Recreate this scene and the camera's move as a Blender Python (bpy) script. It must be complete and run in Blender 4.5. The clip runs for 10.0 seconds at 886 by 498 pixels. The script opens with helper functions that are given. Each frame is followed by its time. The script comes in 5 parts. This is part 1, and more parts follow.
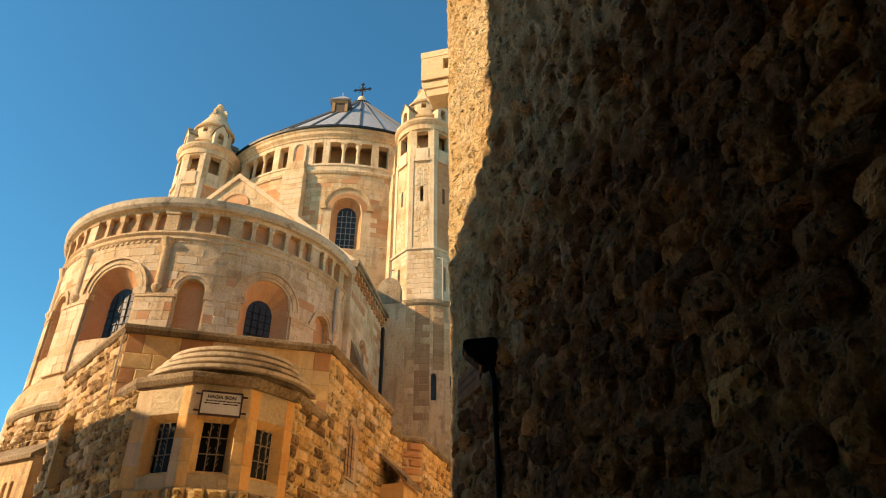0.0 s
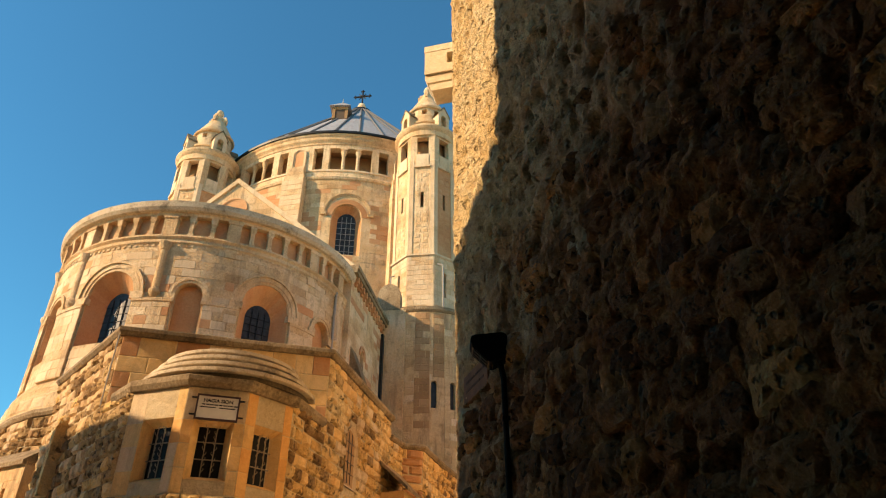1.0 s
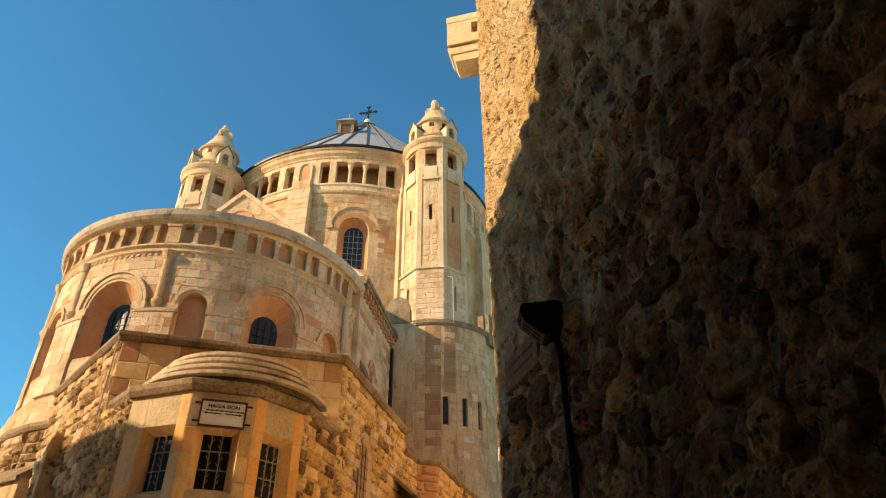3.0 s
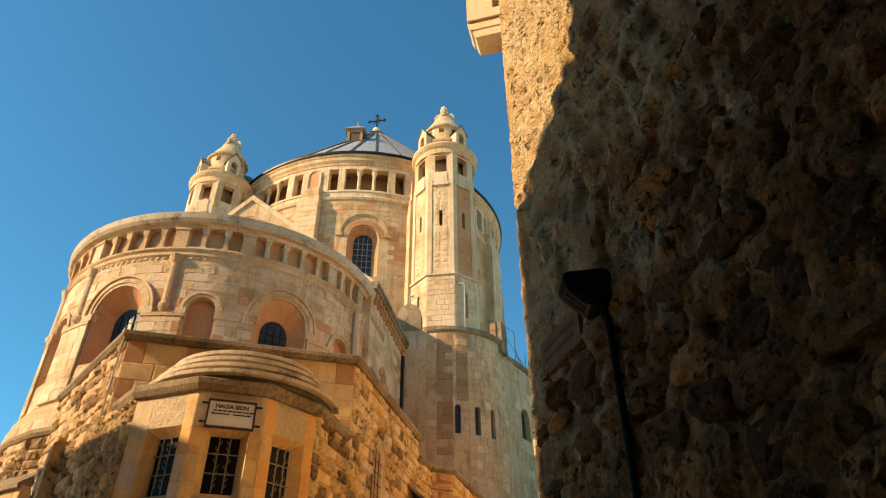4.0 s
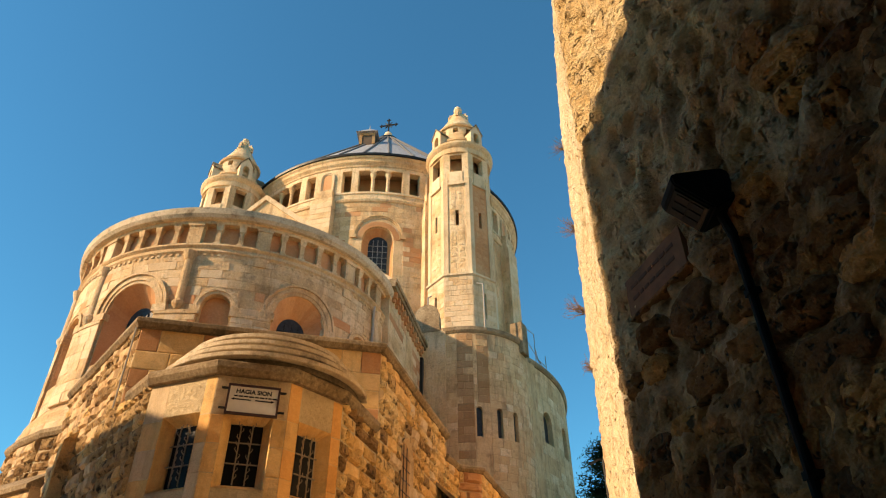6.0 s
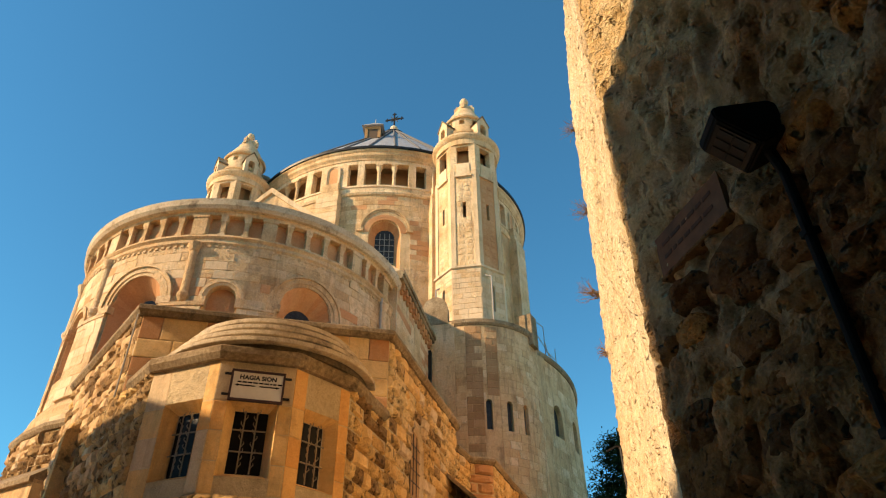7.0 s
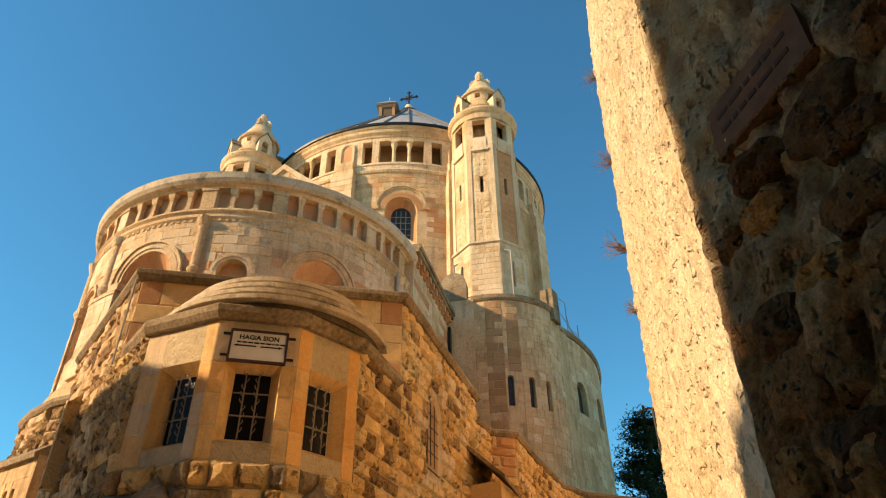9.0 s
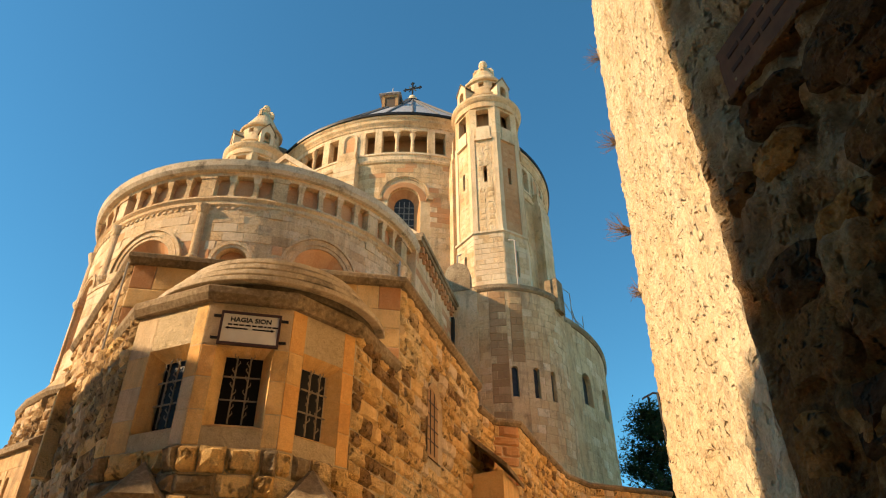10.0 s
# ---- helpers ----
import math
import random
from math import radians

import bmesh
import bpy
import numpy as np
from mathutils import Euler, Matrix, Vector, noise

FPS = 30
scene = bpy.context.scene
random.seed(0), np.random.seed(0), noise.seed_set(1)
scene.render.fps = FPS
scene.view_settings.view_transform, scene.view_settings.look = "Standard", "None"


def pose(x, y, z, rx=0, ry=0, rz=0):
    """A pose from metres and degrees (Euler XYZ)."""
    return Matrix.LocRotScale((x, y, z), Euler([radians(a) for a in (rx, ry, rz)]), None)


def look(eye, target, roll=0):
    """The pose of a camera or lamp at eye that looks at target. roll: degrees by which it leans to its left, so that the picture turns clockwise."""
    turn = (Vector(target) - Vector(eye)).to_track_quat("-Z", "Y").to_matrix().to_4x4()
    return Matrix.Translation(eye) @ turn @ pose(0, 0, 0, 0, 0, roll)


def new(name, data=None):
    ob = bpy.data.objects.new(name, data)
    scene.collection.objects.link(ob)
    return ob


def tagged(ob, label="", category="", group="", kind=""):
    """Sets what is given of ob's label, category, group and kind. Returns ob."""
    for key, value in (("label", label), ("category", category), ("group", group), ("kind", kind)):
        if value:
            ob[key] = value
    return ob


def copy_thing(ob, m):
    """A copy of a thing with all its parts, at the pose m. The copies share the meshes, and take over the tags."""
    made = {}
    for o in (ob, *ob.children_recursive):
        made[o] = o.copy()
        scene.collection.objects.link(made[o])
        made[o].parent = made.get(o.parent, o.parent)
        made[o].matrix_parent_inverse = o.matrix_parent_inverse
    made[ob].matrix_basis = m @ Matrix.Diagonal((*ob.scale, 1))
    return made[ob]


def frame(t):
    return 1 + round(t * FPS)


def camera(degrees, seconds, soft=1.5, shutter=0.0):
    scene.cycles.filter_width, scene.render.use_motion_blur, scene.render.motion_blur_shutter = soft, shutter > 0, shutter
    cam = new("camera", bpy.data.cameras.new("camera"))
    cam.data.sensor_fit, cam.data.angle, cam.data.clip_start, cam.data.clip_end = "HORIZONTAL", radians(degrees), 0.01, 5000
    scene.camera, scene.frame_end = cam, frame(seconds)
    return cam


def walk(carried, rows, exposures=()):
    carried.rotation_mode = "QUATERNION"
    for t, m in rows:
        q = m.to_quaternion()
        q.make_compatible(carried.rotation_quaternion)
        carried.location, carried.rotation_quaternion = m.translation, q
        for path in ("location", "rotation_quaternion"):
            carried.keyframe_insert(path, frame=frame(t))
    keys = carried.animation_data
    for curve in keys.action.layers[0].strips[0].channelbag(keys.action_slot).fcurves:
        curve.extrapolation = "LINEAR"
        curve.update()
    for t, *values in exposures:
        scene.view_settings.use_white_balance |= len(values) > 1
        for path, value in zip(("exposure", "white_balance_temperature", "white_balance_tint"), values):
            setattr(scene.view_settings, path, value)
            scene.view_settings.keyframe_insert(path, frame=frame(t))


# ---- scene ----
cam = camera(67.8, 10.0, 1.15)
METRES, EYE, TILT, LEAN, TURN = 7.0, 1.6, 0.0, 0.0, 0.0
ROWS = [
    (0.0, 0.0, 0.0, 0.0, 0.08, 30.52, 0.13),
    (0.5, -0.0065, 0.0281, 0.0, -0.04, 30.92, 0.13),
    (1.0, -0.0138, 0.0679, 0.0005, -0.04, 31.33, 0.07),
    (1.5, -0.0297, 0.111, -0.0002, -0.02, 31.8, 0.07),
    (2.0, -0.0455, 0.1534, -0.0009, 0.05, 32.24, 0.16),
    (3.5, -0.0929, 0.3332, 0.0005, 0.86, 33.77, 0.25),
    (4.0, -0.1129, 0.3966, 0.0008, 1.24, 34.32, 0.16),
    (4.5, -0.1409, 0.4566, -0.0011, 1.62, 34.83, 0.14),
    (5.0, -0.1696, 0.5028, -0.008, 1.85, 35.2, 0.21),
    (5.5, -0.187, 0.5532, -0.0119, 2.13, 35.36, 0.31),
    (7.0, -0.2129, 0.6941, -0.0122, 3.21, 35.11, 0.49),
    (7.5, -0.2101, 0.7421, -0.0113, 3.81, 34.89, 0.56),
    (8.0, -0.2064, 0.7875, -0.0109, 4.4, 34.61, 0.6),
    (8.5, -0.2064, 0.8372, -0.0114, 4.96, 34.23, 0.59),
    (9.0, -0.207, 0.8876, -0.0111, 5.3, 33.91, 0.55),
    (9.5, -0.1979, 0.9327, -0.0108, 5.6, 33.61, 0.5),
    (10.0, -0.1916, 0.9612, -0.01, 5.79, 33.39, 0.42),
]
walk(cam, [(t, pose(0, 0, EYE, TILT, LEAN, TURN) @ pose(METRES * x, METRES * y, METRES * z, 90 + pitch, roll, yaw)) for t, x, y, z, yaw, pitch, roll in ROWS],
     exposures=((0, 0.62, 7900, 14), (10, 0.62, 7900, 14)))

# ---- light ----
SUN_AZ, SUN_EL = (-0.934, -0.358), radians(29)
world = bpy.data.worlds.new("sky")
scene.world = world
world.use_nodes = True
wn = world.node_tree.nodes
sky = wn.new("ShaderNodeTexSky")
sky.sky_type, sky.sun_disc = "NISHITA", False
sky.sun_elevation, sky.sun_rotation = SUN_EL, math.atan2(SUN_AZ[0], SUN_AZ[1])
sky.air_density, sky.dust_density, sky.ozone_density = 1.0, 0.05, 1.5
wn["Background"].inputs["Strength"].default_value = 0.088
haze = wn.new("ShaderNodeMix")
haze.data_type, haze.blend_type = "RGBA", "MULTIPLY"
haze.inputs["Factor"].default_value = 1.0
haze.inputs["B"].default_value = (0.36, 1.28, 1.62, 1)
world.node_tree.links.new(sky.outputs[0], haze.inputs["A"])
world.node_tree.links.new(haze.outputs["Result"], wn["Background"].inputs["Color"])
sun = new("sun", bpy.data.lights.new("sun", "SUN"))
sun.data.energy, sun.data.angle, sun.data.color = 5.4, radians(0.55), (1.0, 0.78, 0.53)
ch = math.cos(SUN_EL) / math.hypot(*SUN_AZ)
sun.matrix_world = look((SUN_AZ[0] * ch * 90, SUN_AZ[1] * ch * 90, math.sin(SUN_EL) * 90), (0, 0, 0))


# ---- materials ----
def mat(name, rough=0.9):
    m = bpy.data.materials.new(name)
    m.use_nodes = True
    nt = m.node_tree
    return m, nt, nt.nodes["Principled BSDF"]


def ramp(nt, fac, stops):
    r = nt.nodes.new("ShaderNodeValToRGB")
    while len(r.color_ramp.elements) < len(stops):
        r.color_ramp.elements.new(0.5)
    for e, (p, c) in zip(r.color_ramp.elements, stops):
        e.position, e.color = p, (*c, 1)
    nt.links.new(fac, r.inputs[0])
    return r.outputs[0]


def mixc(nt, kind, fac, a, b):
    n = nt.nodes.new("ShaderNodeMix")
    n.data_type, n.blend_type = "RGBA", kind
    for sock, v in ((n.inputs["Factor"], fac), (n.inputs["A"], a), (n.inputs["B"], b)):
        if isinstance(v, (int, float)):
            sock.default_value = v
        elif isinstance(v, tuple):
            sock.default_value = (*v, 1)
        else:
            nt.links.new(v, sock)
    return n.outputs["Result"]


def tex_noise(nt, vec, scale, detail=4.0, rough=0.55):
    n = nt.nodes.new("ShaderNodeTexNoise")
    n.inputs["Scale"].default_value, n.inputs["Detail"].default_value, n.inputs["Roughness"].default_value = scale, detail, rough
    nt.links.new(vec, n.inputs["Vector"])
    return n.outputs["Fac"]


def bump(nt, bsdf, height, strength, dist):
    b = nt.nodes.new("ShaderNodeBump")
    b.inputs["Strength"].default_value, b.inputs["Distance"].default_value = strength, dist
    nt.links.new(height, b.inputs["Height"])
    nt.links.new(b.outputs[0], bsdf.inputs["Normal"])


def stone(name, lo, mid, hi, stain=(0.10, 0.085, 0.065), stains=0.5, grain=9.0, island=0.0, relief=0.02, large=0.35, pits=0.0, pit_size=16.0, streaks=0.0, stain_size=1.3):
    """Limestone: hue from piece to piece, large weathering, fine grain and dark stains."""
    m, nt, b = mat(name)
    pos = nt.nodes.new("ShaderNodeNewGeometry").outputs["Position"]
    g = nt.nodes.new("ShaderNodeNewGeometry")
    oi = nt.nodes.new("ShaderNodeObjectInfo")
    n1 = tex_noise(nt, pos, large, 3)
    n2 = tex_noise(nt, pos, grain, 6, 0.65)
    add = nt.nodes.new("ShaderNodeMath")
    add.operation = "MULTIPLY_ADD"
    nt.links.new(n1, add.inputs[0])
    add.inputs[1].default_value = 0.75
    mix = nt.nodes.new("ShaderNodeMath")
    mix.operation = "MULTIPLY_ADD"
    rnd = nt.nodes.new("ShaderNodeMath")
    rnd.operation = "ADD"
    nt.links.new(g.outputs["Random Per Island"], rnd.inputs[0])
    nt.links.new(oi.outputs["Random"], rnd.inputs[1])
    fr = nt.nodes.new("ShaderNodeMath")
    fr.operation = "FRACT"
    nt.links.new(rnd.outputs[0], fr.inputs[0])
    nt.links.new(fr.outputs[0], mix.inputs[0])
    mix.inputs[1].default_value = island
    nt.links.new(n2, mix.inputs[2])
    sub = nt.nodes.new("ShaderNodeMath")
    sub.operation = "MULTIPLY"
    nt.links.new(mix.outputs[0], sub.inputs[0])
    sub.inputs[1].default_value = 0.6 / (1 + island)
    nt.links.new(sub.outputs[0], add.inputs[2])
    col = ramp(nt, add.outputs[0], ((0.38, lo), (0.6, mid), (0.85, hi)))
    st = ramp(nt, tex_noise(nt, pos, stain_size, 8, 0.7), ((0.52, (0, 0, 0)), (0.72, (stains, stains, stains))))
    col = mixc(nt, "MIX", st, col, stain)
    fine = ramp(nt, tex_noise(nt, pos, grain * 6, 3), ((0.3, (0.8, 0.8, 0.8)), (0.7, (1.08, 1.08, 1.08))))
    col = mixc(nt, "MULTIPLY", 1.0, col, fine)
    if streaks:
        stretch = nt.nodes.new("ShaderNodeVectorMath")
        stretch.operation = "MULTIPLY"
        nt.links.new(pos, stretch.inputs[0])
        stretch.inputs[1].default_value = (1.0, 1.0, 0.14)
        run = ramp(nt, tex_noise(nt, stretch.outputs[0], 2.2, 6, 0.7), ((0.50, (0, 0, 0)), (0.70, (streaks, streaks, streaks))))
        col = mixc(nt, "MIX", run, col, (0.20, 0.13, 0.075))
    hole = None
    # Pits are darkened in colour too, as shade inside them.
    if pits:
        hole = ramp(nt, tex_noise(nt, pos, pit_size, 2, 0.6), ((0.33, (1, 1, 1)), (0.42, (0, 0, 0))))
        pit_shade = mixc(nt, "MULTIPLY", 1.0, hole, (pits, pits, pits))
        col = mixc(nt, "MIX", pit_shade, col, (0.05, 0.03, 0.015))
    nt.links.new(col, b.inputs["Base Color"])
    b.inputs["Roughness"].default_value = 0.92
    b.inputs["Specular IOR Level"].default_value = 0.2
    hsum = nt.nodes.new("ShaderNodeMath")
    hsum.operation = "MULTIPLY_ADD"
    nt.links.new(tex_noise(nt, pos, grain * 4.5, 4, 0.7), hsum.inputs[0])
    hsum.inputs[1].default_value = 0.4
    nt.links.new(n2, hsum.inputs[2])
    height = hsum.outputs[0]
    if pits:
        deep = nt.nodes.new("ShaderNodeMath")
        deep.operation = "MULTIPLY_ADD"
        nt.links.new(hole, deep.inputs[0])
        deep.inputs[1].default_value = -0.7
        nt.links.new(height, deep.inputs[2])
        height = deep.outputs[0]
    bump(nt, b, height, 1.0, relief * 1.5)
    return m


CREAM = stone("cream_limestone", (0.44, 0.265, 0.125), (0.66, 0.445, 0.245), (0.82, 0.63, 0.41), stain=(0.20, 0.125, 0.06), stains=0.7, stain_size=2.4, island=0.5, large=0.6, streaks=0.5, relief=0.05)
PINK = stone("pink_limestone", (0.42, 0.19, 0.08), (0.54, 0.26, 0.12), (0.62, 0.36, 0.19), stains=0.2, island=0.5)
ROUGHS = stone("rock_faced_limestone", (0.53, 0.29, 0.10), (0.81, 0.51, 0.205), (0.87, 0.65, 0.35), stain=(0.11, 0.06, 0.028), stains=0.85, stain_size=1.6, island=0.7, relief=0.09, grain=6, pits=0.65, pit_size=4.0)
SMOOTH = stone("smooth_ochre_limestone", (0.58, 0.32, 0.11), (0.75, 0.46, 0.19), (0.84, 0.59, 0.30), stains=0.3, island=0.45, streaks=0.35)
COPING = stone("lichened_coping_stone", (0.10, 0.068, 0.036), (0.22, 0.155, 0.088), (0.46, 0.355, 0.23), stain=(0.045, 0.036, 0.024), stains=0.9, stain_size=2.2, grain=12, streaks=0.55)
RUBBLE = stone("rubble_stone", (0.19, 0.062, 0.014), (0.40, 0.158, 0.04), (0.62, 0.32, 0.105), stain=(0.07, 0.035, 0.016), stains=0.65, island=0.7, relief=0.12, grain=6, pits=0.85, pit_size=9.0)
MORTAR = stone("lime_mortar", (0.46, 0.34, 0.20), (0.58, 0.45, 0.28), (0.70, 0.56, 0.37), stains=0.4, relief=0.05)
PAVING = stone("pale_street_limestone", (0.68, 0.48, 0.29), (0.78, 0.58, 0.37), (0.84, 0.66, 0.46), stains=0.2)
PLASTER = stone("rough_lime_render", (0.44, 0.31, 0.165), (0.61, 0.475, 0.30), (0.71, 0.59, 0.41), stain=(0.34, 0.20, 0.10), stains=0.45, stain_size=2.6, relief=0.05, grain=5, pits=0.05, pit_size=6.0)
# Kept dark so the unseen houses bounce little light into the alley.
HOUSES = stone("dark_unseen_house_stone", (0.12, 0.062, 0.028), (0.17, 0.092, 0.044), (0.23, 0.132, 0.066), stains=0.4)


def plain(name, col, rough=0.6, metal=0.0, var=0.15, grain=20.0):
    m, nt, b = mat(name)
    pos = nt.nodes.new("ShaderNodeNewGeometry").outputs["Position"]
    n = tex_noise(nt, pos, grain, 5)
    c = ramp(nt, n, ((0.3, tuple(v * (1 - var) for v in col)), (0.7, tuple(min(1, v * (1 + var)) for v in col))))
    nt.links.new(c, b.inputs["Base Color"])
    b.inputs["Roughness"].default_value, b.inputs["Metallic"].default_value = rough, metal
    return m


LEAD = plain("lead_roof", (0.27, 0.28, 0.30), 0.6, 0.0, 0.3, 3)
SEAM = plain("dark_lead_seam", (0.10, 0.10, 0.10), 0.7)
DIRTY = stone("dirty_brown_limestone", (0.42, 0.25, 0.12), (0.60, 0.39, 0.205), (0.72, 0.52, 0.31), stain=(0.20, 0.12, 0.06), stains=0.6, stain_size=1.8, island=0.35, large=0.5, streaks=0.75)
OCHRE = stone("ochre_lime_mortar", (0.54, 0.32, 0.12), (0.82, 0.57, 0.28), (0.91, 0.74, 0.46), stain=(0.34, 0.15, 0.05), stains=0.7, stain_size=3.0, relief=0.18, grain=5, pits=0.45, pit_size=7.0)


def bared_shaded(material):
    """Mixes earth brown over the lime coat: worn patches and painted shade."""
    nt = material.node_tree
    shade_at = nt.nodes.new("ShaderNodeAttribute")
    shade_at.attribute_name = "bare_shade"
    base = nt.nodes["Principled BSDF"].inputs["Base Color"]
    coat = base.links[0].from_socket
    place = nt.nodes.new("ShaderNodeNewGeometry").outputs["Position"]
    soil_shade = ramp(nt, tex_noise(nt, place, 5.5, 8, 0.7), ((0.33, (0.095, 0.034, 0.009)), (0.55, (0.31, 0.128, 0.036)), (0.75, (0.54, 0.275, 0.095))))
    nt.links.new(mixc(nt, "MIX", shade_at.outputs["Fac"], coat, soil_shade), base)


bared_shaded(OCHRE)
bared_shaded(PLASTER)
STEP = stone("pale_weathered_step", (0.27, 0.20, 0.125), (0.50, 0.40, 0.275), (0.66, 0.55, 0.41), stain=(0.07, 0.05, 0.03), stains=0.9, stain_size=1.8, grain=12, streaks=0.3)
# Near black for lichen and for the shadow gap under each step.
LICHEN_SHADE = stone("lichen_and_shadow_stone", (0.035, 0.026, 0.015), (0.085, 0.062, 0.036), (0.20, 0.15, 0.09), stains=0.6, stain_size=2.5, grain=12)
IRON = plain("black_iron", (0.02, 0.02, 0.02), 0.5, 0.6)
PANE = plain("dark_glass", (0.010, 0.010, 0.011), 0.3)
PANE.node_tree.nodes["Principled BSDF"].inputs["Specular IOR Level"].default_value = 0.15
BLACK = plain("black_paint", (0.012, 0.010, 0.009), 0.85)
BLACK.node_tree.nodes["Principled BSDF"].inputs["Specular IOR Level"].default_value = 0.1
LEAF = plain("conifer_leaves", (0.030, 0.042, 0.014), 0.85, 0, 0.6, 2)
LEAF.node_tree.nodes["Principled BSDF"].inputs["Specular IOR Level"].default_value = 0.1
BARK = plain("bark", (0.09, 0.06, 0.04), 0.9)


# ---- building blocks ----
def part(name, bm, material, parent, label=""):
    me = bpy.data.meshes.new(name)
    bmesh.ops.recalc_face_normals(bm, faces=bm.faces)
    bm.to_mesh(me)
    bm.free()
    me.materials.append(material)
    ob = new(name, me)
    ob.parent = parent
    return tagged(ob, label)


def thing(name, m, label, category, group="", kind=""):
    ob = new(name)
    ob.matrix_world = m
    return tagged(ob, label, category, group, kind)


def face(bm, *pts):
    return bm.faces.new([bm.verts.new(p) for p in pts])


def box(bm, x0, x1, y0, y1, z0, z1, m=None):
    c = [Vector((x, y, z)) for z in (z0, z1) for x, y in ((x0, y0), (x1, y0), (x1, y1), (x0, y1))]
    v = [bm.verts.new(m @ p if m else p) for p in c]
    for f in ((0, 1, 2, 3), (4, 5, 6, 7), (0, 1, 5, 4), (1, 2, 6, 5), (2, 3, 7, 6), (3, 0, 4, 7)):
        bm.faces.new([v[i] for i in f])


def prism(bm, poly, z0, z1):
    lo = [bm.verts.new((x, y, z0)) for x, y in poly]
    hi = [bm.verts.new((x, y, z1)) for x, y in poly]
    n = len(poly)
    bm.faces.new(lo)
    bm.faces.new(hi)
    for i in range(n):
        bm.faces.new((lo[i], lo[(i + 1) % n], hi[(i + 1) % n], hi[i]))


def revolve(bm, profile, a0=0.0, a1=360.0, n=64, cx=0.0, cy=0.0):
    """A profile of (radius, z) swept about the z axis; angles in degrees from -y, growing towards +x."""
    closed = abs(a1 - a0) >= 359.9
    cols = []
    for i in range(n if closed else n + 1):
        a = radians(a0 + (a1 - a0) * i / n)
        cols.append([bm.verts.new((cx + r * math.sin(a), cy - r * math.cos(a), z)) for r, z in profile])
    for i in range(n):
        p, q = cols[i], cols[(i + 1) % len(cols)]
        for j in range(len(profile) - 1):
            bm.faces.new((p[j], q[j], q[j + 1], p[j + 1]))


def arc_map(R, cx=0.0, cy=0.0):
    return lambda s, d: (cx + (R - d) * math.sin(s / R), cy - (R - d) * math.cos(s / R))


def line_map(p, q):
    ux, uy = q[0] - p[0], q[1] - p[1]
    L = math.hypot(ux, uy)
    ux, uy = ux / L, uy / L
    return lambda s, d: (p[0] + ux * s - uy * d, p[1] + uy * s + ux * d)


def wall(bm, mp, s0, s1, z0, z1, thick, openings=(), step=0.6, top=None):
    """A wall along a line or arc with arched (or flat-headed) openings (centre, half width, sill, spring, rise)."""
    cuts = {s0, s1}
    for c, h, *_ in openings:
        cuts |= {c + h * k / 6 for k in range(-6, 7)}
    cuts = sorted(cuts)
    fine = []
    for a, b in zip(cuts, cuts[1:]):
        k = max(1, math.ceil((b - a) / step - 1e-6))
        fine += [a + (b - a) * i / k for i in range(k)]
    fine.append(s1)
    top = top or (lambda s: z1)

    def slab(a, b, la, lb, ha, hb, ends=()):
        o = [(*mp(a, 0), la), (*mp(b, 0), lb), (*mp(b, 0), hb), (*mp(a, 0), ha)]
        i = [(*mp(a, thick), la), (*mp(b, thick), lb), (*mp(b, thick), hb), (*mp(a, thick), ha)]
        vo, vi = [bm.verts.new(p) for p in o], [bm.verts.new(p) for p in i]
        bm.faces.new(vo)
        bm.faces.new(vi[::-1])
        bm.faces.new((vo[0], vo[1], vi[1], vi[0]))
        bm.faces.new((vo[3], vo[2], vi[2], vi[3]))
        for e in ends:
            k, l = ((0, 3), (1, 2))[e]
            bm.faces.new((vo[k], vo[l], vi[l], vi[k]))

    def hole(s):
        for c, h, sill, spring, rise in openings:
            if c - h - 1e-6 < s < c + h + 1e-6:
                return sill, head((c, h, sill, spring, rise), s), c, h, (c, h, sill, spring, rise)
        return None

    def head(o, s):
        c, h, sill, spring, rise = o
        return spring + rise * math.sqrt(max(0.0, 1 - ((s - c) / h) ** 2))

    for a, b in zip(fine, fine[1:]):
        o = hole((a + b) / 2)
        ends = [k for k, e in ((0, a - s0), (1, s1 - b)) if abs(e) < 1e-6]
        if o:
            slab(a, b, z0, z0, o[0], o[0], ends)
            ha, hb = head(o[4], a), head(o[4], b)
            slab(a, b, ha, hb, top(a), top(b), ends)
            for e, side in ((0, abs(a - o[2] + o[3]) < 1e-5), (1, abs(b - o[2] - o[3]) < 1e-5)):
                if side:
                    p, q, hz = (a, a, ha) if e == 0 else (b, b, hb)
                    face(bm, (*mp(p, 0), o[0]), (*mp(p, thick), o[0]), (*mp(p, thick), hz), (*mp(p, 0), hz))
        else:
            slab(a, b, z0, z0, top(a), top(b), ends)
    bmesh.ops.remove_doubles(bm, verts=bm.verts, dist=1e-4)


AX, AY, TURNED = -14.33, 37.3, -8.595
CHURCH = pose(AX, AY, 0, 0, 0, TURNED)
# Dark crusted stone, kept this dark to carry the alley's shade too.
DARKROCK = stone("weathered_shade_stone", (0.07, 0.025, 0.008), (0.15, 0.06, 0.018), (0.32, 0.15, 0.052), stain=(0.05, 0.025, 0.012), stains=0.8, island=0.9, relief=0.11, grain=8, pits=0.9, pit_size=13.0)
PALE = stone("pale_quoin_limestone", (0.55, 0.37, 0.21), (0.66, 0.48, 0.30), (0.75, 0.59, 0.40), stain=(0.20, 0.13, 0.07), stains=0.35, island=0.4, streaks=0.4)
